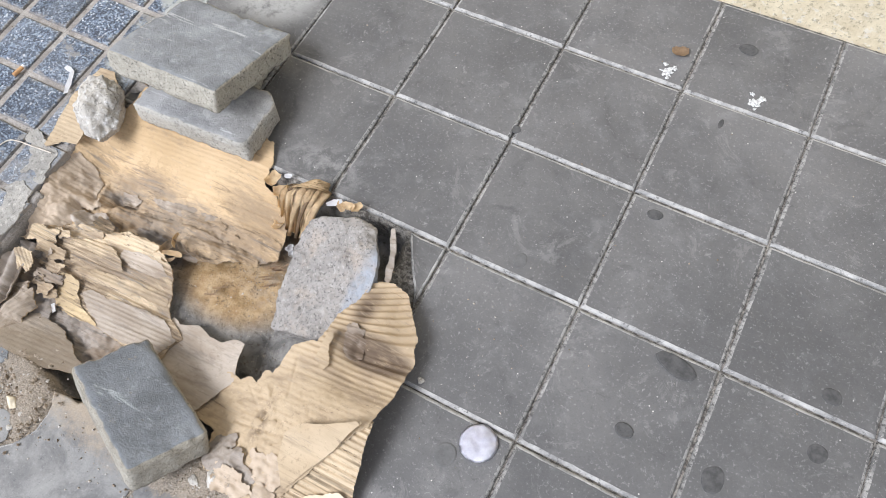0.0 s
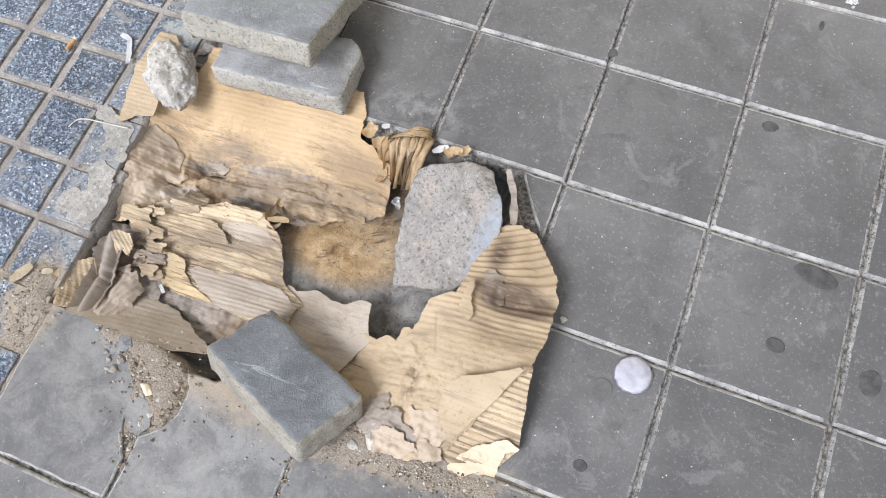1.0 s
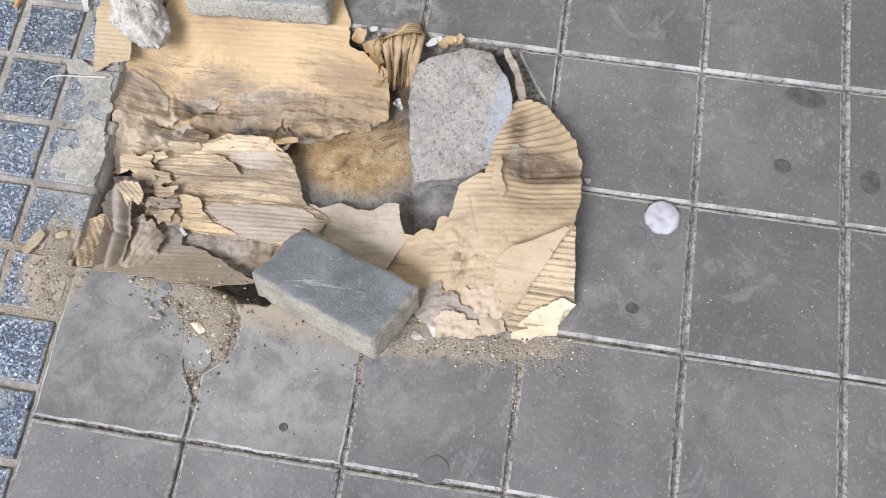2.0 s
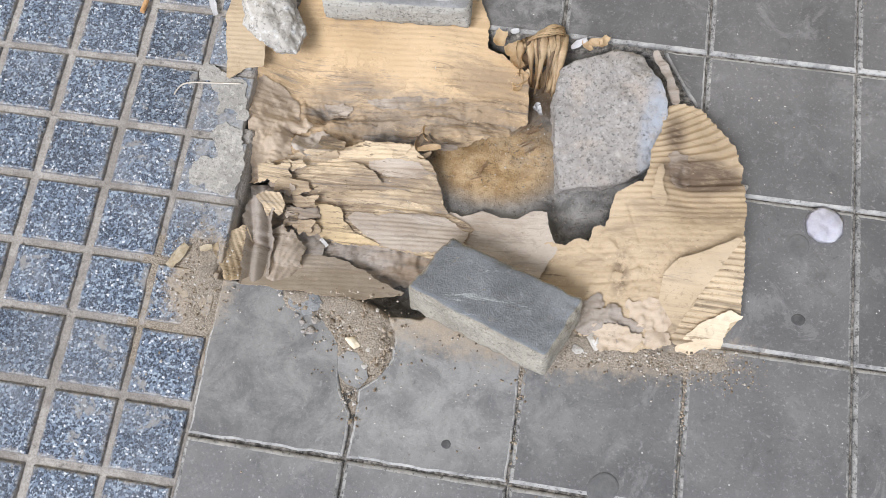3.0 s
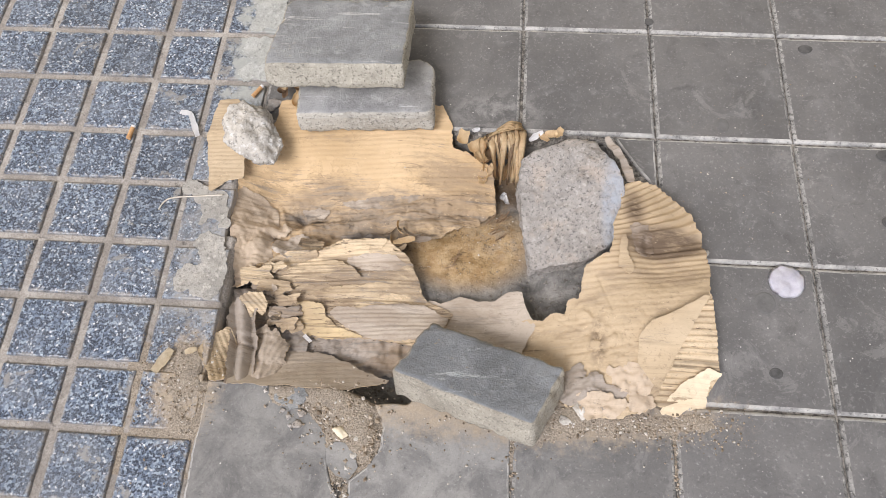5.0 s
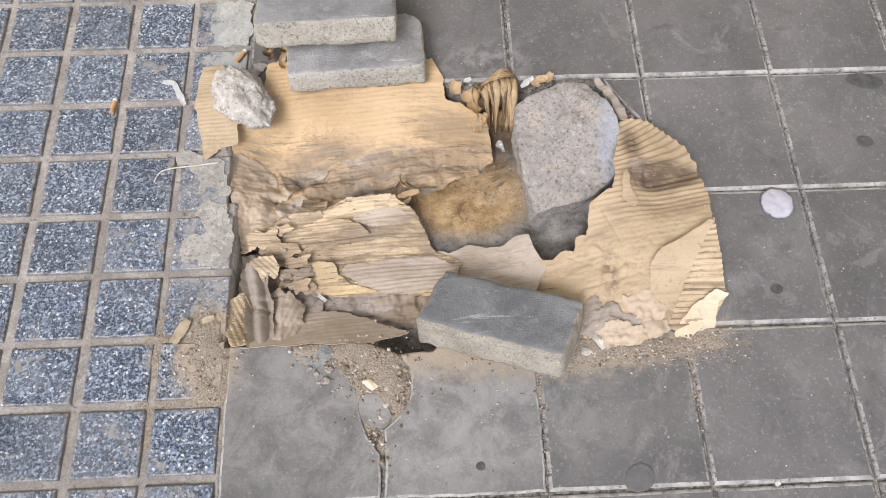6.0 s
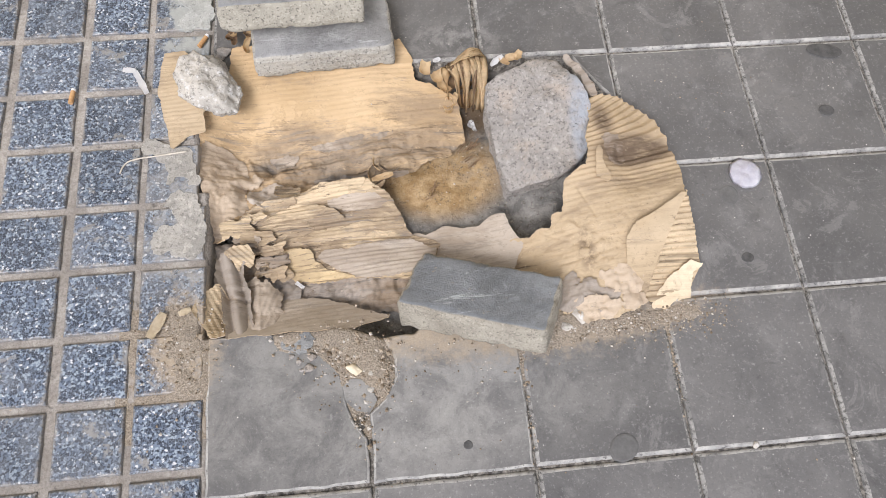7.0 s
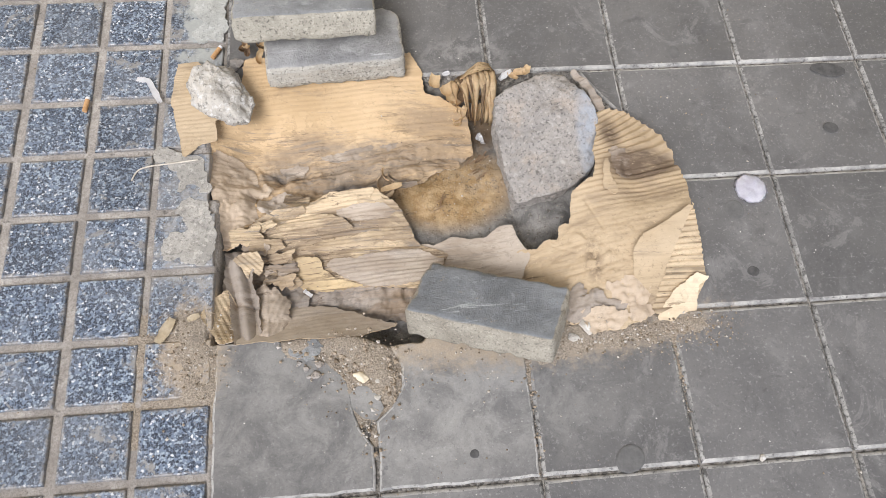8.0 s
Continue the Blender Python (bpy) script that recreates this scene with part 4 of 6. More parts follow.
def middle_board():
    def streak(x, y, scale, seed):
        a = radians(5)
        return fbm((x * math.cos(a) + y * math.sin(a)) * 0.07, -x * math.sin(a) + y * math.cos(a), scale, seed, 3)

    def h(x, y):
        z = H_MID(x, y) + crumple(x, y, 0.0028, 31, 7) + flutes(x, y, 0.0068, 5, 0.0007) + 0.0035 * streak(x, y, 70, 331)
        z += crease(x, y, 0.06, 0.435, 0.15, 0.447, 0.006, 0.006) + crease(x, y, 0.145, 0.398, 0.30, 0.405, 0.0025, -0.0025) + crease(x, y, 0.10, 0.362, 0.30, 0.372, 0.002, -0.003)
        return z + 0.010 * ramp01(y, 0.425, 0.46) * ramp01(x, 0.13, 0.17)

    poly = [(0.040, 0.425), (0.10, 0.445), (0.141, 0.452), (0.165, 0.462), (0.238, 0.463), (0.262, 0.442), (0.278, 0.428), (0.292, 0.398), (0.300, 0.377), (0.345, 0.352), (0.33, 0.30), (0.281, 0.298), (0.25, 0.301), (0.20, 0.305), (0.138, 0.303), (0.095, 0.312), (0.075, 0.335), (0.055, 0.37)]
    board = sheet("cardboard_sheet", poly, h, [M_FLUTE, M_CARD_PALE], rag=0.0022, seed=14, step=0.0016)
    thing(board, "buckled weathered cardboard with bare fluting at the pit's bottom", "cardboard", "torn cardboard in the hole")

    def over(dz, lift, x0, y0, nx, ny, reach, seed):
        """A ply lying on the board, one side of it lifting."""
        return lambda x, y: h(x, y) + dz + lift * ramp01((x - x0) * nx + (y - y0) * ny, 0, reach) + crumple(x, y, 0.0010, seed, 20)

    plies = [([(0.056, 0.383), (0.090, 0.408), (0.133, 0.428), (0.166, 0.424), (0.185, 0.412), (0.202, 0.398), (0.178, 0.394), (0.145, 0.397), (0.112, 0.388), (0.085, 0.376)], (0.0016, 0.007, 0.14, 0.39, 0.9, 0.4, 0.06, 51), M_FLUTE),
             ([(0.092, 0.352), (0.118, 0.357), (0.145, 0.354), (0.152, 0.334), (0.170, 0.320), (0.212, 0.306), (0.165, 0.302), (0.120, 0.306), (0.104, 0.318), (0.106, 0.336)], (0.0018, 0.006, 0.12, 0.33, 0.3, 0.95, 0.03, 52), M_YELLOW),
             ([(0.152, 0.342), (0.170, 0.352), (0.214, 0.356), (0.262, 0.364), (0.300, 0.366), (0.340, 0.346), (0.328, 0.312), (0.262, 0.304), (0.214, 0.306), (0.180, 0.322)], (0.0012, 0.002, 0.24, 0.35, 0, 1, 0.02, 53), M_SMOOTH),
             ([(0.118, 0.372), (0.160, 0.383), (0.230, 0.394), (0.288, 0.398), (0.292, 0.384), (0.235, 0.374), (0.180, 0.368), (0.140, 0.362)], (0.0011, 0.003, 0.2, 0.375, 0, -1, 0.02, 54), M_CARD_PALE),
             ([(0.172, 0.432), (0.205, 0.438), (0.246, 0.438), (0.268, 0.426), (0.250, 0.414), (0.205, 0.412), (0.180, 0.416)], (0.0012, 0.004, 0.2, 0.42, -0.6, -0.8, 0.03, 55), M_CARD_GREY),
             ([(0.165, 0.460), (0.200, 0.458), (0.236, 0.460), (0.228, 0.448), (0.190, 0.444), (0.160, 0.446)], (0.0014, 0.004, 0.2, 0.45, 0, 1, 0.014, 56), M_FLUTE),
             ([(0.062, 0.402), (0.095, 0.418), (0.128, 0.432), (0.122, 0.440), (0.085, 0.430), (0.058, 0.416)], (0.0016, 0.005, 0.09, 0.425, -0.2, 1, 0.015, 57), M_CARD_PALE),
             ([(0.098, 0.316), (0.150, 0.310), (0.205, 0.309), (0.258, 0.306), (0.20, 0.300), (0.14, 0.299), (0.10, 0.305)], (0.0009, -0.003, 0.15, 0.308, 0, -1, 0.01, 58), M_SOGGY),
             ([(0.070, 0.350), (0.092, 0.362), (0.110, 0.356), (0.104, 0.342), (0.088, 0.334)], (0.0022, 0.006, 0.09, 0.35, -1, 0.2, 0.02, 59), M_FLUTE),
             ([(0.062, 0.366), (0.080, 0.374), (0.098, 0.370), (0.090, 0.362), (0.072, 0.356)], (0.0030, 0.006, 0.08, 0.366, -1, 0, 0.02, 60), M_CARD_GREY)]
    for i, (q, lie, mat) in enumerate(plies):
        sheet("peeled_ply", q, over(*lie), [mat, M_CARD_PALE], board, rag=0.0022, seed=60 + i, step=0.0018, thick=0.0011)


def grey_layer():
    h0 = blanket([(0.08, 0.30, -0.060), (0.14, 0.298, -0.050), (0.27, 0.285, -0.046), (0.10, 0.262, -0.060), (0.20, 0.255, -0.056), (0.29, 0.25, -0.05)])
    h = lambda x, y: h0(x, y) + crumple(x, y, 0.011, 71, 22) + crumple(x, y, 0.004, 73, 60)
    ob = sheet("cardboard_layer", [(0.075, 0.33), (0.14, 0.312), (0.25, 0.30), (0.30, 0.295), (0.31, 0.25), (0.22, 0.250), (0.10, 0.262), (0.07, 0.29)], h, [M_SOGGY], rag=0.004, seed=72)
    thing(ob, "crumpled dark soggy cardboard layer at the pit bottom", "cardboard", "torn cardboard in the hole")


def tongue():
    h = lambda x, y: H_TONGUE(x, y) + crumple(x, y, 0.0015, 23)
    ob = sheet("cardboard_flap", [(0.306, 0.380), (0.325, 0.372), (0.356, 0.383), (0.385, 0.376), (0.409, 0.377), (0.430, 0.389), (0.449, 0.387), (0.455, 0.362), (0.470, 0.33), (0.44, 0.27), (0.32, 0.27), (0.30, 0.33)], h, [M_SMOOTH, M_CARD_PALE], rag=0.0015, seed=24, thick=0.002)
    thing(ob, "grey-tan smooth cardboard tongue bent up over the mud", "cardboard", "torn cardboard in the hole")


def lobe():
    def h(x, y):
        fan = 4 + 26 * ramp01(y, 0.42, 0.56)
        z = H_LOBE(x, y) + crumple(x, y, 0.0025, 33)
        a = np.radians(fan)
        d = -(x - 0.6) * np.sin(a) + (y - 0.44) * np.cos(a)
        z += (0.0016 * ramp01(y, 0.37, 0.44) + 0.0007 * ramp01(y, 0.43, 0.48) + 0.0003) * (1 - 2 * np.abs(np.sin(math.pi * d / 0.0085)) ** 1.6) * (0.7 + 0.5 * fbm(x, y, 18, 77, 3)) + terraces(x, y, 4, 351, 0.0003)
        z += crease(x, y, 0.515, 0.284, 0.60, 0.296, 0.003, -0.003) + crease(x, y, 0.545, 0.35, 0.565, 0.28, 0.004, -0.003) + crease(x, y, 0.535, 0.345, 0.57, 0.315, 0.004, 0.003)
        z -= 0.011 * np.exp(-(((y - 0.447 - 0.16 * (x - 0.65)) / 0.013) ** 2)) * ramp01(x, 0.58, 0.64)
        z += crease(x, y, 0.50, 0.338, 0.56, 0.30, 0.0025, -0.0012) + crease(x, y, 0.555, 0.40, 0.575, 0.345, 0.0022, -0.0022) + crumple(x, y, 0.0016, 39, 40) * ramp01(y, 0.40, 0.34)
        low = ramp01(y, 0.27, 0.22)
        return z + (crumple(x, y, 0.004, 35, 26) + terraces(x, y, 12, 361, 0.0012)) * low

    poly = [(0.42, 0.30), (0.441, 0.330), (0.456, 0.342), (0.481, 0.337), (0.494, 0.350), (0.510, 0.346), (0.512, 0.368), (0.528, 0.367), (0.540, 0.414), (0.572, 0.430), (0.580, 0.47), (0.60, 0.556), (0.625, 0.562), (0.650, 0.552), (0.671, 0.530), (0.696, 0.500),
            (0.707, 0.466), (0.712, 0.414), (0.702, 0.358), (0.672, 0.302), (0.650, 0.262), (0.634, 0.230), (0.62, 0.205), (0.583, 0.196), (0.534, 0.198), (0.505, 0.215), (0.49, 0.26), (0.44, 0.265)]
    flap = sheet("cardboard_flap", poly, h, [M_CARD_PALE, M_FLUTE], rag=0.0022, seed=34, step=0.0014)
    thing(flap, "large pale corrugated cardboard flap curling up over the grey tiles", "cardboard", "torn cardboard in the hole")
    for i, (q, dz, mat) in enumerate((([(0.505, 0.245), (0.55, 0.255), (0.575, 0.240), (0.60, 0.232), (0.585, 0.205), (0.54, 0.200), (0.51, 0.212)], 0.003, M_SOGGY), ([(0.53, 0.222), (0.57, 0.228), (0.60, 0.214), (0.575, 0.196), (0.54, 0.194)], 0.006, M_BROWN),
                                      ([(0.56, 0.262), (0.60, 0.270), (0.632, 0.250), (0.625, 0.222), (0.59, 0.228), (0.57, 0.245)], 0.0022, M_BROWN), ([(0.50, 0.262), (0.53, 0.268), (0.545, 0.250), (0.52, 0.232), (0.50, 0.24)], 0.004, M_SOGGY),
                                      ([(0.545, 0.300), (0.575, 0.305), (0.60, 0.292), (0.585, 0.272), (0.555, 0.278)], 0.0016, M_CARD_PALE), ([(0.60, 0.228), (0.625, 0.232), (0.64, 0.216), (0.618, 0.202), (0.598, 0.208)], 0.004, M_BROWN),
                                      ([(0.600, 0.470), (0.625, 0.480), (0.634, 0.462), (0.640, 0.440), (0.618, 0.428), (0.606, 0.442)], 0.002, M_CARD_GREY))):
        sheet("peeled_ply", q, (lambda dz, sd: lambda x, y: h(x, y) + dz + crumple(x, y, 0.005, sd, 34))(dz, 700 + i), [mat], flap, rag=0.005, seed=710 + i, step=0.002, thick=0.0012)
    tri = lambda x, y: H_LOBE(x, y) - 0.004 + flutes(x, y, 0.0078, 2, 0.0017)
    sheet("bare_fluting", [(0.705, 0.366), (0.712, 0.322), (0.722, 0.262), (0.706, 0.235), (0.64, 0.215), (0.615, 0.225), (0.630, 0.265), (0.655, 0.31), (0.690, 0.365)], tri, [M_FLUTE], flap, "bare corrugated fluting", step=0.0016, rag=0.001, seed=36, thick=0.0012)
    curl = lambda x, y: H_LOBE(x, y) + 0.003 + 0.015 * ramp01(0.55 * (x - 0.606) - (y - 0.300), 0.034, -0.004) + crumple(x, y, 0.0015, 39)
    sheet("peeled_liner", [(0.701, 0.360), (0.66, 0.338), (0.624, 0.322), (0.604, 0.300), (0.608, 0.268), (0.632, 0.236), (0.648, 0.262), (0.670, 0.302)], curl, [M_CARD_PALE], flap, "peeled smooth liner", rag=0.001, seed=38, thick=0.001)
    pale = lambda x, y: H_LOBE(x, y) + 0.003 - 0.010 * ramp01(y, 0.25, 0.21) + crumple(x, y, 0.003, 43, 30)
    sheet("torn_paper_corner", [(0.726, 0.263), (0.703, 0.270), (0.678, 0.252), (0.652, 0.230), (0.640, 0.208), (0.663, 0.204), (0.677, 0.215), (0.705, 0.213), (0.709, 0.252)], pale, [M_PALE_PAPER], flap, "clean pale torn paper", rag=0.002, seed=44, thick=0.001, step=0.002)
    edge = blanket([(0.575, 0.64, 0.030), (0.612, 0.56, 0.036), (0.60, 0.60, 0.036), (0.585, 0.60, 0.030)])
    sheet("rolled_edge", [(0.571, 0.640), (0.578, 0.644), (0.600, 0.606), (0.617, 0.560), (0.608, 0.554), (0.594, 0.598)], lambda x, y: edge(x, y) - 0.006 + 0.002 * np.sin((y - 0.55) * 300), [M_SOGGY], flap, "", rag=0.001, seed=47, thick=0.004, step=0.002)
    strip = lambda x, y: H_LOBE(x, y) + 0.006 + 0.006 * ramp01(y, 0.41, 0.45) + flutes(x, y, 0.006, 0, 0.0006)
    sheet("torn_strip", [(0.585, 0.440), (0.590, 0.452), (0.596, 0.443), (0.597, 0.425), (0.606, 0.408), (0.598, 0.398), (0.588, 0.404), (0.579, 0.394), (0.582, 0.418)], strip, [M_CARD_PALE], flap, "", rag=0.0025, seed=46, thick=0.0015, step=0.002)


def front_flap():
    h0 = blanket([(0.087, 0.282, -0.052), (0.168, 0.276, -0.046), (0.27, 0.235, -0.026), (0.222, 0.222, -0.012), (0.16, 0.216, 0.003), (0.09, 0.218, 0.003), (0.015, 0.218, 0.004), (0.08, 0.24, -0.022)])
    h = lambda x, y: h0(x, y) + crumple(x, y, 0.0025, 81) + flutes(x, y, 0.0075, 8, 0.0004)
    ob = sheet("cardboard_flap", [(0.087, 0.280), (0.13, 0.282), (0.168, 0.276), (0.22, 0.250), (0.272, 0.238), (0.235, 0.228), (0.20, 0.216), (0.173, 0.212), (0.091, 0.214), (0.02, 0.213), (0.05, 0.232)], h, [M_SMOOTH, M_CARD_PALE], rag=0.002, seed=82, thick=0.0025)
    thing(ob, "grimy tan cardboard flap leaning on the front edge", "cardboard", "torn cardboard in the hole")


def corner_flap():
    h0 = blanket([(-0.02, 0.262, 0.004), (0.010, 0.302, -0.016), (0.035, 0.25, -0.035), (0.045, 0.228, -0.012), (0.006, 0.216, 0.006)])
    h = lambda x, y: h0(x, y) + flutes(x, y, 0.0075, 118, 0.0013)
    ob = sheet("cardboard_flap", [(-0.022, 0.262), (-0.004, 0.292), (0.013, 0.306), (0.030, 0.270), (0.046, 0.230), (0.02, 0.216), (0.006, 0.214), (-0.006, 0.236)], h, [M_FLUTE, M_CARD_GREY], rag=0.0015, seed=84, step=0.002)
    thing(ob, "small corrugated cardboard corner bent over the terrazzo edge", "cardboard", "torn cardboard in the hole")
    # soggy backing crushed into the corner
    h4 = blanket([(0.0, 0.215, -0.020), (0.12, 0.215, -0.030), (0.0, 0.375, -0.034), (0.12, 0.36, -0.050), (0.06, 0.29, -0.050), (0.0, 0.29, -0.034)])
    ob = sheet("cardboard_layer", [(0.003, 0.218), (0.060, 0.216), (0.118, 0.224), (0.128, 0.290), (0.112, 0.345), (0.060, 0.378), (0.004, 0.372)], lambda x, y: h4(x, y) + crumple(x, y, 0.009, 95, 24) + crumple(x, y, 0.004, 96, 60), [M_SOGGY], rag=0.003, seed=96, step=0.0025)
    thing(ob, "crushed soggy cardboard backing in the pit's corner", "cardboard", "torn cardboard in the hole")
    # broad petal folded down beside it
    h1 = blanket([(0.052, 0.312, -0.036), (0.085, 0.304, -0.032), (0.060, 0.222, -0.010), (0.092, 0.230, -0.018), (0.108, 0.276, -0.040), (0.074, 0.268, -0.020), (0.056, 0.27, -0.030)])
    g = lambda x, y: h1(x, y) + flutes(x, y, 0.008, 72, 0.0005) + crumple(x, y, 0.004, 87, 26) + crease(x, y, 0.066, 0.305, 0.074, 0.225, 0.003, 0.003)
    ob = sheet("cardboard_flap", [(0.050, 0.306), (0.062, 0.318), (0.072, 0.306), (0.080, 0.314), (0.092, 0.298), (0.106, 0.284), (0.100, 0.262), (0.108, 0.246), (0.090, 0.224), (0.056, 0.218), (0.052, 0.262)], g, [M_CARD_GREY, M_CARD_PALE], rag=0.0035, seed=88, step=0.0018)
    thing(ob, "fanned grimy cardboard scrap in the corner of the pit", "cardboard", "torn cardboard in the hole")
    # strip folded into a dark trough in the corner
    h2 = blanket([(0.010, 0.345, -0.022), (0.050, 0.345, -0.028), (0.028, 0.218, -0.008), (0.064, 0.218, -0.012), (0.036, 0.285, -0.032)])
    g2 = lambda x, y: h2(x, y) + 0.013 * np.abs(np.sin(math.pi * (x + 0.20 * (y - 0.23) - 0.034) / 0.024)) + crumple(x, y, 0.003, 91, 30) + crease(x, y, 0.024, 0.282, 0.060, 0.274, 0.003, -0.005)
    ob = sheet("folded_cardboard", [(0.004, 0.338), (0.016, 0.352), (0.030, 0.344), (0.046, 0.350), (0.052, 0.300), (0.066, 0.236), (0.062, 0.218), (0.030, 0.216), (0.022, 0.258), (0.012, 0.300)], g2, [M_SOGGY, M_CARD_GREY], rag=0.003, seed=92, step=0.0018)
    thing(ob, "dark folded cardboard strip in the corner of the pit", "cardboard", "torn cardboard in the hole")
    # pale fluted flake standing over the trough
    h3 = blanket([(0.022, 0.350, -0.006), (0.060, 0.356, -0.002), (0.064, 0.326, -0.020), (0.038, 0.326, -0.020)])
    ob = sheet("cardboard_flake", [(0.020, 0.348), (0.036, 0.357), (0.058, 0.357), (0.066, 0.342), (0.060, 0.324), (0.046, 0.332), (0.040, 0.322), (0.032, 0.338)], lambda x, y: h3(x, y) + flutes(x, y, 0.0062, 140, 0.0014), [M_FLUTE, M_CARD_PALE], rag=0.0012, seed=94, step=0.0015, thick=0.0018)
    thing(ob, "pale fluted cardboard flake over the pit's corner", "cardboard", "torn cardboard in the hole")
    # torn plies stacked along the end of the middle board
    for i, (x, y, z, w, d, turn) in enumerate(((0.068, 0.376, -0.025, 0.058, 0.026, 8), (0.080, 0.356, -0.029, 0.056, 0.022, -4), (0.088, 0.338, -0.033, 0.054, 0.020, 8), (0.084, 0.322, -0.037, 0.048, 0.022, -10), (0.036, 0.392, -0.022, 0.052, 0.030, 14), (0.050, 0.374, -0.028, 0.046, 0.022, -24), (0.100, 0.316, -0.036, 0.036, 0.018, 20), (0.060, 0.408, -0.026, 0.046, 0.020, 16))):
        c, q = math.cos(radians(turn)), math.sin(radians(turn))
        poly = [(x + c * a * w - q * b * d, y + q * a * w + c * b * d) for a, b in ((-0.5, -0.45), (-0.2, -0.2), (-0.05, -0.5), (0.5, -0.35), (0.42, 0.05), (0.5, 0.4), (0.05, 0.32), (-0.1, 0.5), (-0.45, 0.4))]
        tilt = (lambda x, y, z, i: lambda px, py: z + 0.20 * (py - y) + (0.25 if i % 2 else -0.18) * (px - x) + flutes(px, py, 0.006, 4, 0.0008) + crumple(px, py, 0.002, 900 + i, 30))(x, y, z, i)
        ob = sheet("torn_ply", poly, tilt, [(M_CARD_PALE, M_FLUTE, M_CARD_GREY)[i % 3], M_SOGGY], rag=0.0025, seed=930 + i, step=0.0018, thick=0.0016)
        thing(ob, "small torn cardboard ply at the board's ragged end", "cardboard", "cardboard shreds")


for build in (upper_board, left_flap, middle_board, grey_layer, tongue, lobe, front_flap, corner_flap):
    build()


# ---------------------------------------------------------------- blocks, rocks and rubble
def oriented(centre, along, back):
    """The pose of a block's top from its centre and two edge directions."""
    u = Vector(along).normalized()
    v = Vector(back)
    v = (v - u * v.dot(u)).normalized()
    n = u.cross(v)
    m = Matrix((u, v, n)).transposed().to_4x4()
    m.translation = centre
    return m


paver = block("paver", 0.217, 0.114, 0.048, oriented((0.388, 0.245, 0.039), (0.197, -0.075, 0.053), (0.042, 0.092, -0.045)), M_PAVER, 3, 0.007, 0.0016, corner=0.013)
thing(paver, "scratched slate-grey concrete paver tilted on the hole's edge", "paver", "loose paving blocks")
low_block = block("concrete_block", 0.222, 0.118, 0.046, pose(0.184, 0.702, 0.056, -4, 0.5, 3.5), M_BLOCK_TAN, 5, 0.006, 0.0016, 0.022)
thing(low_block, "weathered grey concrete block lying on the cardboard's edge", "block", "loose paving blocks")
prop = block("concrete_block", 0.15, 0.09, 0.050, pose(0.140, 0.810, 0.049, 0, 0, 6), M_BLOCK, 6, 0.006)
thing(prop, "grey concrete block half hidden under the leaning block", "block", "loose paving blocks")
top_block = block("concrete_block", 0.216, 0.205, 0.044, pose(0.144, 0.772, 0.108, -19, 0, 1.5), M_BLOCK, 8, 0.005, 0.0014)
thing(top_block, "square grey concrete block leaning on another block", "block", "loose paving blocks")

rock_top = [(0.434, 0.560, -0.004), (0.440, 0.606, 0.010), (0.478, 0.622, 0.026), (0.520, 0.634, 0.030), (0.552, 0.630, 0.030), (0.548, 0.600, 0.040), (0.562, 0.540, 0.030), (0.551, 0.498, 0.010),
            (0.566, 0.456, 0.002), (0.506, 0.434, -0.024), (0.459, 0.428, -0.040), (0.447, 0.481, -0.026)]
rock_side = [(0.576, 0.598, 0.044), (0.601, 0.556, 0.047), (0.596, 0.511, 0.026), (0.588, 0.466, 0.006), (0.560, 0.446, -0.008)]
hull = rock_top + rock_side + [(0.522 + (x - 0.522) * 0.93, 0.530 + (y - 0.530) * 0.93, z - 0.045) for x, y, z in rock_top + rock_side]
rock = lump("broken_concrete_rock", hull, M_ROCK, 2, 6, 0.0048, 34)
thing(rock, "rough grey chunk of broken concrete leaning out of the pit", "rock")

lump_rim = [(-0.046, 0.663), (-0.015, 0.680), (0.022, 0.662), (0.048, 0.625), (0.057, 0.600), (0.049, 0.560), (0.022, 0.562), (-0.036, 0.590), (-0.056, 0.636)]
pts = [(x, y, 0.030) for x, y in lump_rim] + [(0.0 + x * 0.85, 0.62 + (y - 0.62) * 0.85, 0.010) for x, y in lump_rim] + [(x * 0.62 - 0.006, 0.628 + (y - 0.62) * 0.62, 0.056 - 0.12 * abs(x + 0.01)) for x, y in lump_rim]
rubble = lump("mortar_lump", pts, M_RUBBLE, 6, 5, 0.0062, 42)
thing(rubble, "pale crumbly mortar lump holding down the cardboard flap", "rubble")


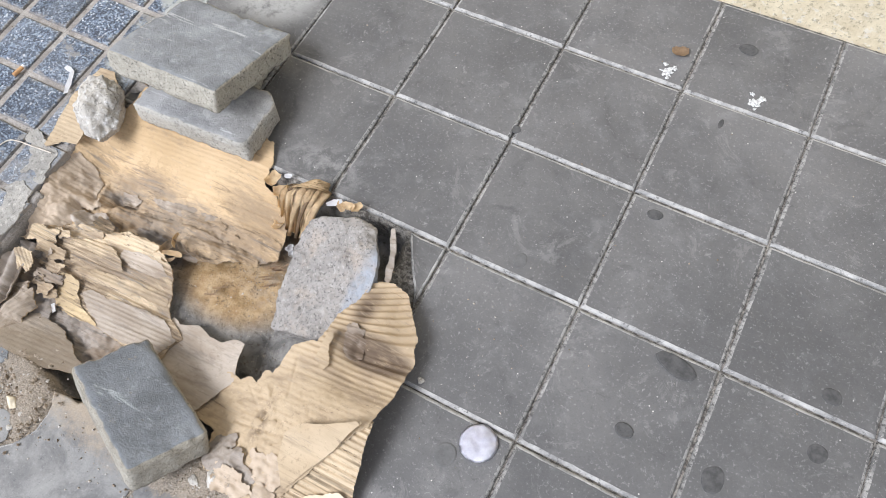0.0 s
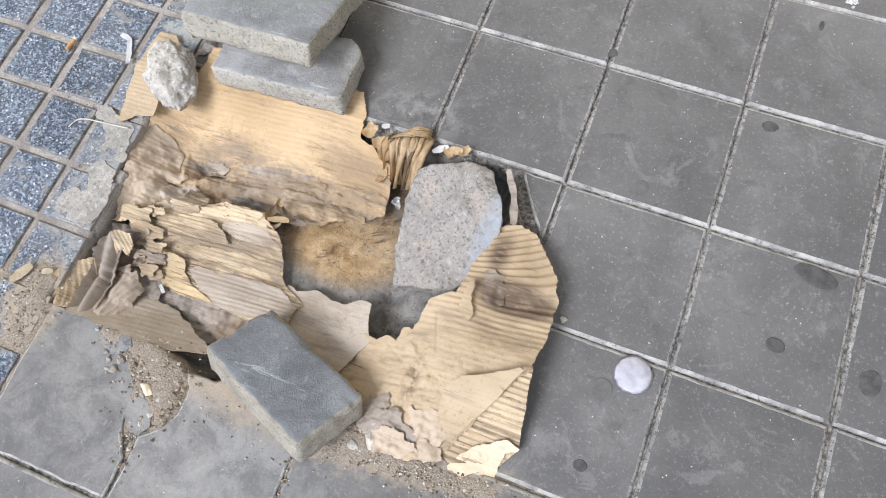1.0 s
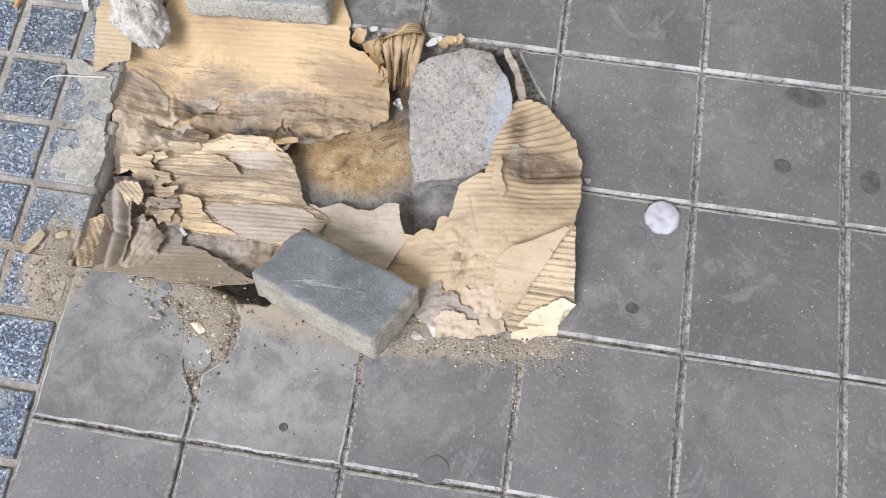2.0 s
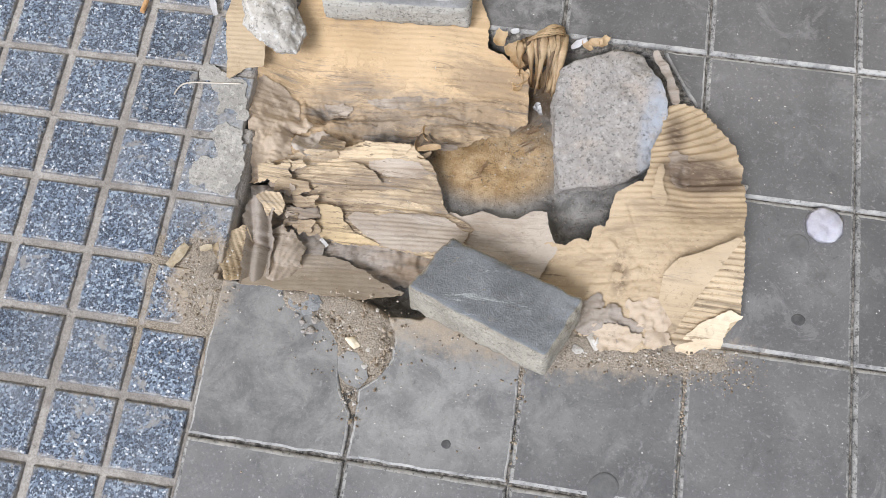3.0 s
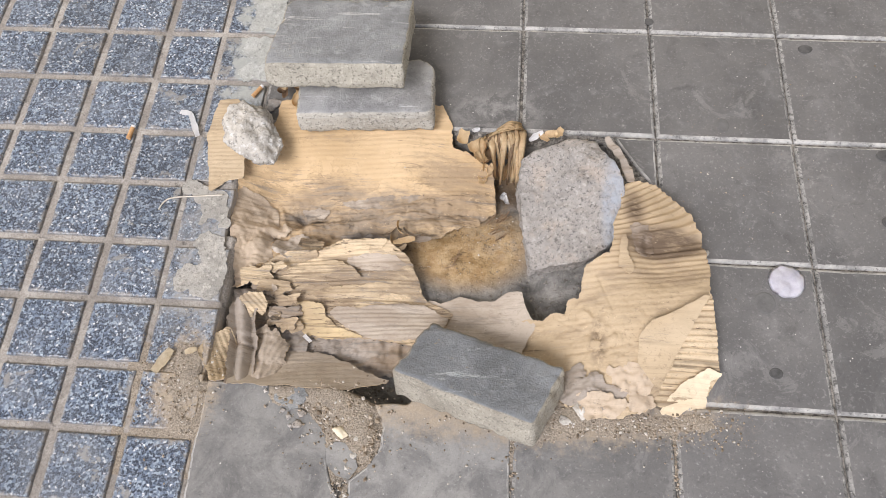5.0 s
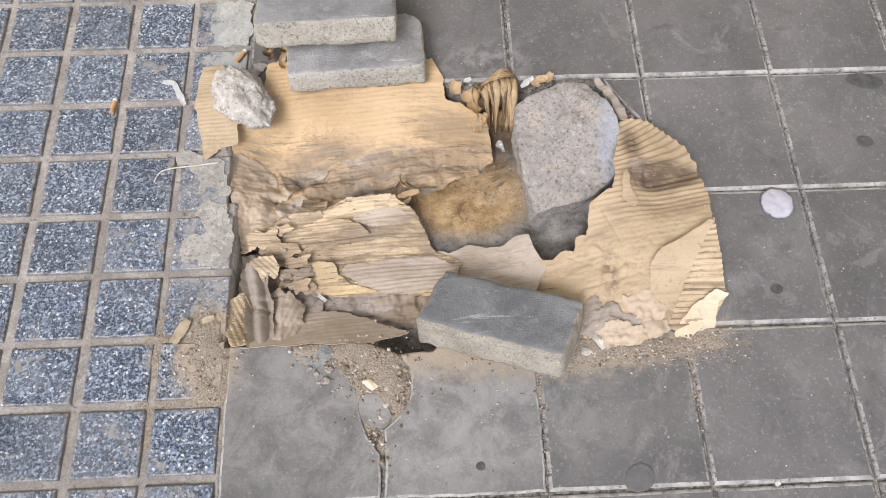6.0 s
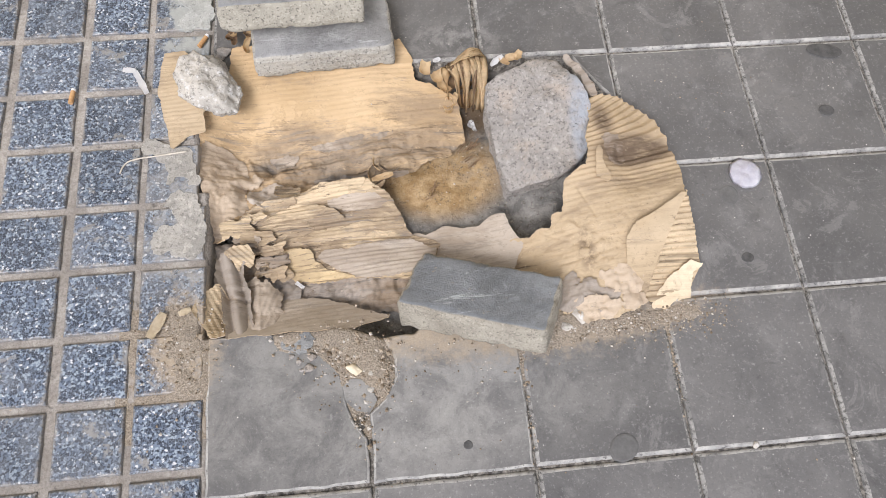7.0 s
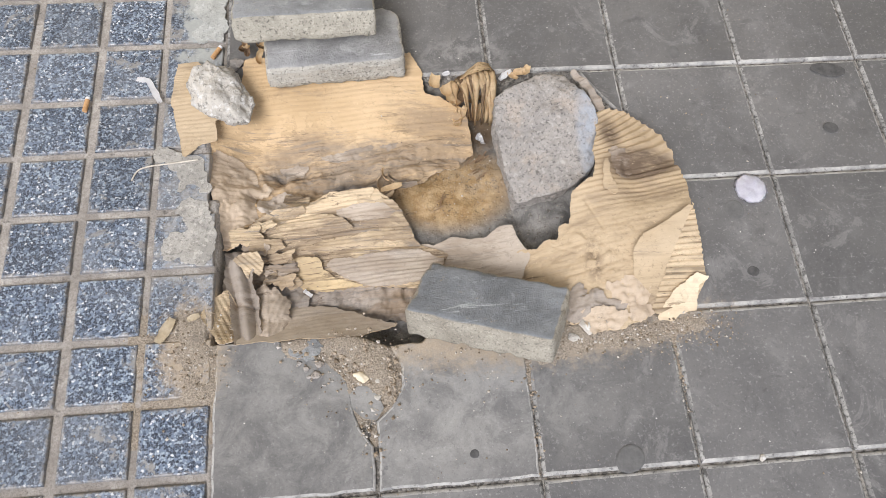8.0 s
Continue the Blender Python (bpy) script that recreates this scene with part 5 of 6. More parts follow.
def small_lumps():
    for x, y, s, mat, label in ((0.204, 0.155, 0.012, M_WOOD, "orange-tan chip of brick"), (0.146, 0.176, 0.007, M_ROCK, "grey mortar crumb on a broken tile"), (0.128, 0.172, 0.006, M_ROCK, "grey mortar crumb on a broken tile"), (0.118, 0.180, 0.005, M_ROCK, "grey mortar crumb on a broken tile"), (0.133, 0.160, 0.005, M_ROCK, "grey mortar crumb on a broken tile"),
                                (0.142, 0.162, 0.008, M_ROCK, "grey mortar crumb on a broken tile"), (0.228, 0.148, 0.006, M_RUBBLE, "pale mortar crumb in the sand"), (0.225, 0.125, 0.006, M_RUBBLE, "pale mortar crumb in the sand"),
                                (0.02, 0.700, 0.014, M_ROCK, "grey stone chip beside the block stack"), (0.535, 0.205, 0.014, M_RUBBLE, "tan mortar crumb beside the paver"), (0.512, 0.190, 0.010, M_RUBBLE, "tan mortar crumb beside the paver"),
                                (0.012, 0.688, 0.010, M_ROCK, "grey stone chip beside the block stack"), (0.723, 0.455, 0.007, M_RUBBLE, "tan pebble beside the cardboard flap"), (0.745, 0.002, 0.006, M_RUBBLE, "pale pebble on the grey tiles")):
        r = np.random.RandomState(int(x * 1000))
        dirs = r.normal(size=(16, 3))
        dirs /= np.linalg.norm(dirs, axis=1, keepdims=True)
        q = [(x + a * s * (0.7 + 0.5 * r.rand()), y + b * s * (0.6 + 0.5 * r.rand()), s * 0.2 + c * s * 0.42) for a, b, c in dirs]
        ob = lump("mortar_crumb", q, mat, int(y * 900), 3, s * 0.12, 60)
        thing(ob, label, "rubble", "crumbs of mortar")
    piece = broken_slab("mortar_piece", [(0.189, 0.131), (0.199, 0.140), (0.211, 0.139), (0.224, 0.127), (0.231, 0.110), (0.222, 0.096), (0.205, 0.098), (0.192, 0.112)], 0.02, 0.002, 0.0012, 6)
    ob = link("tile_shard", piece, [M_TILE, M_RIM])
    ob.location.z = 0.002
    thing(ob, "small broken grey tile shard set in sand", "rubble")


small_lumps()


# ---------------------------------------------------------------- litter
def husk():
    """A dry husk: strips bent over the rim of the hole and hanging into it, with strands wrapped across their heads."""
    e = base("dry_husk", (0.415, 0.645, 0.0))
    r = np.random.RandomState(17)

    def ribbon(points, width, material, seed):
        q = np.random.RandomState(seed)
        bm = bmesh.new()
        rows = []
        for i, p in enumerate(points):
            p = Vector(p)
            t = (Vector(points[min(i + 1, len(points) - 1)]) - Vector(points[max(i - 1, 0)])).normalized()
            side = t.cross(Vector((0.15, 0.5, 0.85))).normalized()
            up = side.cross(t).normalized()
            u = i / (len(points) - 1)
            half = width / 2 * (0.75 + 0.5 * math.sin(math.pi * min(1, u * 1.15 + 0.1))) * (0.9 + 0.2 * q.rand())
            rows.append([bm.verts.new(p + side * half * c + up * (-0.35 * half * c * c + (q.rand() - 0.5) * 0.0012)) for c in (-1, -0.45, 0.1, 0.5, 1)])
        for a, b in zip(rows, rows[1:]):
            for j in range(4):
                bm.faces.new((a[j], a[j + 1], b[j + 1], b[j]))
        bmesh.ops.solidify(bm, geom=bm.faces[:], thickness=0.0007)
        ob = part("husk_strip", bm, material, e, smooth=True)
        ob.location = (-0.415, -0.645, 0.0)

    for i in range(17):
        u = i / 16
        x0, y0, z0 = 0.378 + 0.066 * u, 0.640 + 0.018 * u + 0.004 * r.rand(), 0.010 + 0.012 * math.sin(math.pi * u)
        x1, y1, z1 = 0.390 + 0.048 * u + 0.006 * r.normal(), 0.598 - 0.022 * u + 0.006 * r.normal(), -0.022 - 0.006 * u
        lift = 0.010 + 0.010 * r.rand()
        pts = [(x0 + (x1 - x0) * k / 9, y0 + (y1 - y0) * k / 9, z0 + (z1 - z0) * (k / 9) ** 1.6 + lift * math.sin(math.pi * k / 9) ** 1.3) for k in range(10)]
        ribbon(pts, 0.007 + 0.006 * r.rand(), M_LEAF_DARK if i % 5 == 2 else (M_HUSK if i % 3 else M_LEAF), 500 + i)
    for i in range(9):
        v = i / 8
        x0, x1 = 0.380 + 0.016 * v, 0.444 - 0.006 * v
        pts = [(x0 + (x1 - x0) * k / 9, 0.634 + 0.022 * (k / 9) + 0.016 * v + 0.002 * r.normal() * 0.3, 0.012 + 0.014 * math.sin(math.pi * k / 9) + 0.004 * (1 - v)) for k in range(10)]
        ribbon(pts, 0.005 + 0.004 * r.rand(), M_HUSK if i % 3 else M_LEAF, 540 + i)
    thing(e, "bundle of pale dry husk strips stuffed over the hole's rim", "husk")


def litter():
    up = lambda x, y, z, a=0, b=0, c=0: pose(x, y, z, a, b, c)
    # bundle of dry husk stuffed into the back corner of the pit
    r = np.random.RandomState(11)
    husk()
    for i in range(7):
        x, y = 0.372 + 0.05 * r.rand(), 0.588 + 0.045 * r.rand()
        ob = scrap("dry_leaf", 0.026 + 0.016 * r.rand(), 0.010 + 0.008 * r.rand(), up(x, y, -0.032 + 0.25 * (y - 0.588) + 0.006 * r.rand(), r.uniform(-40, 40), r.uniform(-12, 25), r.uniform(40, 130)), M_LEAF_DARK if i % 2 else M_LEAF, 100 + i, r.uniform(0.3, 1.0), 0.0007, tip=0.45)
        thing(ob, "brown dry leaf under the husk at the hole's rim", "leaf", "dry leaves")
    for i, (x, y, z, turn) in enumerate(((0.344, 0.640, 0.006, 80), (0.366, 0.630, -0.002, 30), (0.374, 0.616, -0.014, 120))):
        ob = scrap("dry_leaf", 0.030, 0.020, up(x, y, z, 15, 0, turn), M_LEAF, 120 + i, 0.9, 0.0012, tip=0.25)
        thing(ob, "cupped tan dry leaf at the hole's rim", "leaf", "dry leaves")
    for i in range(6):
        ob = scrap("dry_leaf", 0.024 + 0.014 * r.rand(), 0.012, up(0.030 + 0.045 * r.rand(), 0.690 + 0.03 * r.rand(), 0.012 + 0.012 * r.rand(), r.uniform(-60, 60), r.uniform(-40, 40), r.uniform(0, 180)), M_LEAF if i % 2 else M_LEAF_DARK, 140 + i, 1.1)
        thing(ob, "crumpled brown dry leaf under the leaning block", "leaf", "dry leaves")
    # curled scraps at the lip of the middle board
    for i, (x, y, z, a, c, ln) in enumerate(((0.243, 0.468, -0.014, 60, 70, 0.034), (0.262, 0.462, -0.018, 30, 15, 0.040), (0.285, 0.468, -0.026, 20, 5, 0.045), (0.258, 0.448, -0.024, -20, 30, 0.026), (0.250, 0.478, -0.010, 70, 110, 0.030), (0.272, 0.470, -0.016, 45, 160, 0.036))):
        ob = scrap("paper_curl", ln, 0.010 + 0.006 * (i == 0), up(x, y, z, a, 0, c), (M_CARD_PALE, M_LEAF, M_CARD_GREY)[i % 3], 170 + i, 0.9, 0.0008)
        thing(ob, "curled peeling shred of brown paper", "paper scrap", "paper shreds")
    ob = scrap("cardboard_shred", 0.042, 0.022, up(0.112, 0.452, -0.034, 10, 0, 170), M_FLUTE, 198, 0.5, 0.0014, tip=0.3)
    thing(ob, "small torn cardboard shred in the pit", "cardboard", "cardboard shreds")
    for i in range(5):
        x, y = 0.030 + 0.075 * r.rand(), 0.310 + 0.060 * r.rand()
        z = -0.052 + 0.016 * r.rand() + 0.012 * ramp01(y, 0.32, 0.36)
        ob = scrap("cardboard_shred", 0.016 + 0.018 * r.rand(), 0.006 + 0.010 * r.rand(), up(x, y, float(z), r.uniform(-45, 45), r.uniform(-25, 25), r.uniform(0, 180)), (M_FLUTE, M_CARD_GREY, M_TUBE)[i % 3], 400 + i, r.uniform(0.2, 0.8), 0.0012, tip=0.25)
        thing(ob, "small torn cardboard shred in the pit", "cardboard", "cardboard shreds")
    # white scraps
    ob = scrap("paper_bit", 0.016, 0.006, up(0.127, 0.299, -0.040, 0, 0, -40), M_WHITE, 210, 0.1, 0.0008, tip=0.0)
    thing(ob, "tiny white paper bit on the cardboard", "paper scrap")
    for i, (x, y, z, c) in enumerate(((0.416, 0.558, -0.044, 20), (0.420, 0.552, -0.046, 110), (0.412, 0.563, -0.042, 70))):
        ob = scrap("paper_bit", 0.016, 0.009, up(x, y, z, 30 * i, 0, c), M_WHITE, 213 + i, 1.2, 0.0006)
        thing(ob, "crumpled white paper bit above the mud", "paper scrap", "white paper bits")
    ob = scrap("paper_bit", 0.030, 0.010, up(0.463, 0.646, 0.012, 30, -10, 35), M_WHITE, 218, 0.8, 0.0006)
    thing(ob, "twisted white paper strip at the hole's rim", "paper scrap")
    ob = scrap("paper_bit", 0.014, 0.009, up(0.366, 0.655, 0.010, 10, 0, 20), M_WHITE, 219, 0.5, 0.0006)
    thing(ob, "small white paper bit among the leaves", "paper scrap")
    # pale strip on the terrazzo
    ob = scrap("plastic_strip", 0.052, 0.011, up(-0.111, 0.649, 0.003, 4, 0, -64), M_WHITE, 221, 0.25, 0.0008, tip=0.3)
    scrap("folded_end", 0.022, 0.010, up(-0.029, -0.007, 0.002, 4, 0, 52), M_WHITE, 222, 0.2, 0.0008, ob, 0.3)
    thing(ob, "thin white plastic strip curled on the terrazzo", "plastic scrap")
    # wood and board chips
    ob = scrap("wood_chip", 0.040, 0.016, up(-0.067, 0.240, 0.006, 5, 0, 62), M_WOOD, 223, 0.12, 0.003, tip=0.35)
    thing(ob, "pale wood splinter on the sandy terrazzo", "wood chip")
    ob = scrap("wood_chip", 0.018, 0.010, up(-0.029, 0.257, 0.006, 5, 0, 20), M_WOOD, 224, 0.15, 0.003, tip=0.35)
    thing(ob, "small pale wood chip at the pit's corner", "wood chip")
    # cigarette ends
    for x, y, z, c in ((-0.216, 0.629, 0.004, 84), (-0.014, 0.722, 0.005, 60)):
        e = base("cigarette_end", (x, y, z))
        e.rotation_euler = (0, 0, radians(c))
        for nm, a, b, r0, mat in (("filter", -0.013, 0.009, 0.0039, M_CORK), ("paper_tip", 0.009, 0.013, 0.0037, M_WHITE)):
            bm = bmesh.new()
            bmesh.ops.create_cone(bm, cap_ends=True, segments=14, radius1=r0, radius2=r0 * 0.94, depth=b - a, matrix=Matrix.Translation(((a + b) / 2, 0, 0)) @ Matrix.Rotation(radians(90), 4, "Y"))
            part(nm, bm, mat, e, smooth=False)
        thing(e, "flattened cork-tipped cigarette end on the terrazzo", "cigarette end", "cigarette ends")
    # bent straw
    c = bpy.data.curves.new("dry_stalk", "CURVE")
    c.dimensions, c.bevel_depth, c.bevel_resolution = "3D", 0.0013, 2
    s = c.splines.new("NURBS")
    pp = [(-0.134, 0.486, 0.002), (-0.130, 0.502, 0.003), (-0.112, 0.509, 0.004), (-0.075, 0.512, 0.004), (-0.035, 0.516, 0.005)]
    s.points.add(len(pp) - 1)
    for q, p in zip(s.points, pp):
        q.co = (*p, 1)
    s.use_endpoint_u, s.order_u = True, 3
    ob = new("dry_stalk", c)
    c.materials.append(M_STRAW)
    thing(ob, "thin bent dry stalk lying on the terrazzo", "stalk")
    # tissue pad
    bm = bmesh.new()
    rr = np.random.RandomState(3)
    out = 0.0268 * (1 + 0.10 * (np.convolve(rr.rand(48), np.ones(5) / 5, "same") - 0.5))
    rings = [[bm.verts.new((0, 0, 0.0045))]]
    for k in range(1, 7):
        u = k / 6
        rings.append([bm.verts.new((out[j] * u * math.cos(j * math.pi / 24), out[j] * u * math.sin(j * math.pi / 24), 0.0015 + 0.0045 * (1 - u**3) + 0.0045 * noise.noise((math.cos(j * math.pi / 24) * u * 2.2, math.sin(j * math.pi / 24) * u * 2.2, 4)))) for j in range(48)])
    for j in range(48):
        bm.faces.new((rings[0][0], rings[1][j], rings[1][(j + 1) % 48]))
    for a, b in zip(rings[1:], rings[2:]):
        for j in range(48):
            bm.faces.new((a[j], b[j], b[(j + 1) % 48], a[(j + 1) % 48]))
    bmesh.ops.solidify(bm, geom=bm.faces[:], thickness=0.002)
    ob = part("tissue_pad", bm, M_PAD, smooth=True)
    ob.location = (0.836, 0.414, 0.001)
    thing(ob, "round crumpled white tissue pad on a grey tile", "tissue")
    # bits caught behind the broken concrete
    for i, (x, y, z, turn) in enumerate(((0.488, 0.648, 0.016, 10), (0.500, 0.652, 0.014, 60), (0.476, 0.643, 0.012, 130))):
        ob = scrap("dry_leaf", 0.022, 0.014, up(x, y, z, 12, 0, turn), M_LEAF if i % 2 else M_HUSK, 240 + i, 0.6, 0.0008)
        thing(ob, "small tan dry leaf behind the broken concrete", "leaf", "dry leaves")
    for i, (x, y, z) in enumerate(((0.345, 0.452, -0.058), (0.408, 0.500, -0.056), (0.400, 0.520, -0.054), (0.415, 0.528, -0.052))):
        for j in range(3):
            ob = scrap("dry_stalk", 0.020 + 0.008 * r.rand(), 0.0025, up(x + 0.006 * r.normal(), y + 0.006 * r.normal(), z + 0.003 * j, r.uniform(-10, 10), r.uniform(-15, 15), r.uniform(20, 90)), M_LEAF_DARK, 250 + 3 * i + j, 0.3, 0.0012, tip=0.2)
            thing(ob, "short brown dry stalk on the pit's mud", "stalk", "dry stalks in the pit")
    # by the wall
    ob = scrap("dry_leaf", 0.030, 0.022, up(0.849, 1.173, 0.003, 0, 0, 20), M_LEAF_DARK, 230, 0.5, 0.0008)
    thing(ob, "brown dry leaf lying on a grey tile", "leaf", "dry leaves")


litter()


def blots():
    """Old gum and dried splashes trodden onto the tiles."""
    for i, (x, y, sx, sy, a) in enumerate(((1.036, 0.638, 0.030, 0.014, -8), (1.005, 0.521, 0.013, 0.011, 0), (0.802, 0.380, 0.016, 0.017, 0), (0.562, 0.015, 0.022, 0.018, 20), (0.351, 0.039, 0.006, 0.006, 0), (0.953, 1.23, 0.017, 0.012, 0),
                                           (0.924, 0.854, 0.012, 0.009, 10), (1.132, 0.513, 0.015, 0.019, 0), (1.243, 0.608, 0.013, 0.014, 0), (0.770, 0.690, 0.010, 0.014, 0), (0.960, 1.061, 0.004, 0.010, 0), (1.24, 0.692, 0.014, 0.012, 0), (0.805, 0.274, 0.010, 0.008, 0), (0.66, 0.905, 0.010, 0.008, 0))):
        bm = bmesh.new()
        r = np.random.RandomState(i)
        rad = 1 + 0.3 * (np.convolve(np.tile(r.rand(24), 3), np.ones(4) / 4, "same")[24:48] - 0.5)
        low = [bm.verts.new((sx * rad[j] * math.cos(j * math.pi / 12), sy * rad[j] * math.sin(j * math.pi / 12), 0.0)) for j in range(24)]
        top = [bm.verts.new((v.co.x * 0.86, v.co.y * 0.86, 0.0006)) for v in low]
        for j in range(24):
            f = bm.faces.new((low[j], low[(j + 1) % 24], top[(j + 1) % 24], top[j]))
            f.smooth = True
        bm.faces.new(top)
        ob = part("gum_spot", bm, M_STAIN if i in (2, 3, 9) else M_GUM)
        ob.matrix_world = pose(x, y, 0.0002, 0, 0, a)
        thing(ob, "flattened blackened gum spot on a grey tile", "gum", "gum spots")
    for i, (x, y) in enumerate(((0.843, 1.125), (0.996, 1.125))):
        r = np.random.RandomState(80 + i)
        bm = bmesh.new()
        for cx, cy, q in ((0, 0, 0.010), (0.010, 0.012, 0.005), (-0.008, 0.016, 0.004), (0.004, -0.012, 0.003)):
            rad = q * (0.55 + 0.9 * r.rand(20))
            rim = [bm.verts.new((cx + rad[j] * math.cos(j * math.pi / 10), cy + rad[j] * math.sin(j * math.pi / 10), 0.0002)) for j in range(20)]
            top = bm.verts.new((cx, cy, 0.0016))
            for j in range(20):
                bm.faces.new((rim[j], rim[(j + 1) % 20], top))
        ob = part("bird_dropping", bm, M_FOIL)
        ob.location = (x, y, 0.0)
        thing(ob, "dried white bird dropping on a grey tile", "dropping", "bird droppings")


blots()


# ---------------------------------------------------------------- sand and grit
def heap(name, x0, x1, y0, y1, shape, label, seed):
    step = 0.003
    xs, ys = np.arange(x0, x1, step), np.arange(y0, y1, step)
    gx, gy = np.meshgrid(xs, ys, indexing="ij")
    gz = shape(gx, gy)
    gz = gz + 0.0035 * fbm(gx, gy, 40, seed, 4) + 0.0012 * fbm(gx, gy, 220, seed + 9, 2)
    nx, ny = gx.shape
    idx = np.arange(nx * ny).reshape(nx, ny)
    rim = 0.215 - 0.020 * np.exp(-(((gx - 0.255) / 0.038) ** 2))
    gz -= 0.08 * ramp01(gy - rim, 0.0, 0.014) * ramp01(gx, -0.012, 0.006)
    keep = np.ones((nx - 1, ny - 1), bool)
    f = np.stack([idx[:-1, :-1], idx[1:, :-1], idx[1:, 1:], idx[:-1, 1:]], -1)[keep]
    mesh = bpy.data.meshes.new(name)
    mesh.from_pydata(np.stack([gx.ravel(), gy.ravel(), gz.ravel()], 1).tolist(), [], f.tolist())
    bm = bmesh.new()
    bm.from_mesh(mesh)
    bmesh.ops.delete(bm, geom=[v for v in bm.verts if not v.link_faces], context="VERTS")
    bm.to_mesh(mesh)
    bm.free()
    ob = link(name, mesh, [M_SAND], smooth=True)
    thing(ob, label, "sand", kind="stuff")
    return ob


def bump2(x, y, cx, cy, sx, sy, h):
    return h * np.exp(-(((x - cx) / sx) ** 2) - ((y - cy) / sy) ** 2)


heap("sand", 0.09, 0.27, 0.06, 0.225, lambda x, y: -0.005 + bump2(x, y, 0.20, 0.175, 0.040, 0.05, 0.0075) + bump2(x, y, 0.238, 0.15, 0.02, 0.05, 0.006) + bump2(x, y, 0.155, 0.208, 0.05, 0.022, 0.0075) + bump2(x, y, 0.113, 0.205, 0.02, 0.018, 0.008), "loose sand filling a broken tile corner", 3)
heap("sand", 0.40, 0.76, 0.12, 0.235, lambda x, y: -0.004 + bump2(x, y, 0.55, 0.195, 0.10, 0.022, 0.0065) + bump2(x, y, 0.69, 0.198, 0.045, 0.020, 0.0065) + bump2(x, y, 0.47, 0.17, 0.05, 0.03, 0.004), "loose sand spilled along the hole's front edge", 5)
heap("sand", -0.12, 0.02, 0.08, 0.285, lambda x, y: -0.003 + bump2(x, y, -0.032, 0.215, 0.036, 0.045, 0.0065) + bump2(x, y, -0.02, 0.155, 0.03, 0.02, 0.003), "loose sand drifted over the terrazzo edge", 7)


def cement_smears():
    for i, poly in enumerate(([(-0.062, 0.862), (-0.045, 0.885), (-0.066, 0.93), (-0.050, 0.97), (-0.070, 1.02), (-0.058, 1.08), (-0.085, 1.14), (-0.06, 1.22), (-0.07, 1.315), (0.004, 1.315), (0.006, 1.10), (0.002, 0.95), (0.006, 0.862)],
                              [(-0.060, 0.756), (-0.045, 0.79), (-0.064, 0.815), (-0.052, 0.840), (0.004, 0.842), (0.002, 0.790), (-0.010, 0.752)],
                              [(-0.085, 0.345), (-0.055, 0.352), (-0.030, 0.340), (-0.006, 0.345), (-0.008, 0.40), (-0.016, 0.44), (-0.045, 0.448), (-0.068, 0.43), (-0.05, 0.40), (-0.080, 0.385)],
                              [(0.094, 0.204), (0.112, 0.213), (0.134, 0.214), (0.152, 0.206), (0.150, 0.194), (0.136, 0.186), (0.116, 0.186), (0.102, 0.194)],
                              [(-0.060, 0.462), (-0.030, 0.470), (-0.018, 0.455), (-0.028, 0.52), (-0.055, 0.530), (-0.095, 0.545), (-0.10, 0.520), (-0.066, 0.50)])):
        h = lambda x, y: (0.0045 if i == 3 else 0.0016) + 0.0016 * fbm(x, y, 50, 800 + i, 4)
        ob = sheet("cement_smear", poly, h, [M_MORTAR if i == 3 else M_CEMENT if i < 2 else M_CEMENT_DUSTY], rag=0.006, seed=820 + i, step=0.003, thick=0.003)
        thing(ob, "thin rough grey cement smear over the terrazzo edge", "cement", "cement smears")


cement_smears()


def grit(name, spots, label, seed, size):
    r = np.random.RandomState(seed)
    verts, faces = [], []
    octa = np.array([(1, 0, 0), (0, 1, 0), (-1, 0, 0), (0, -1, 0), (0, 0, 1), (0, 0, -1)], float)
    tri = [(0, 1, 4), (1, 2, 4), (2, 3, 4), (3, 0, 4), (1, 0, 5), (2, 1, 5), (3, 2, 5), (0, 3, 5)]
    for cx, cy, sx, sy, z, n in spots:
        for _ in range(n):
            s = size * (0.35 + 1.3 * r.rand() ** 3)
            c = np.array((cx + r.normal() * sx, cy + r.normal() * sy, z + s * 0.4))
            a = r.rand() * 6.28
            rot = np.array([[math.cos(a), -math.sin(a), 0], [math.sin(a), math.cos(a), 0], [0, 0, 1]])
            k = len(verts)
            verts += (((octa * (0.7 + 0.6 * r.rand(6, 1))) * (s, s * (0.6 + 0.4 * r.rand()), s * 0.7)) @ rot.T + c).tolist()
            faces += [(p + k, q + k, w + k) for p, q, w in tri]
    mesh = bpy.data.meshes.new(name)
    mesh.from_pydata(verts, [], faces)
    ob = link(name, mesh, [M_GRIT])
    thing(ob, label, "grit", kind="stuff")


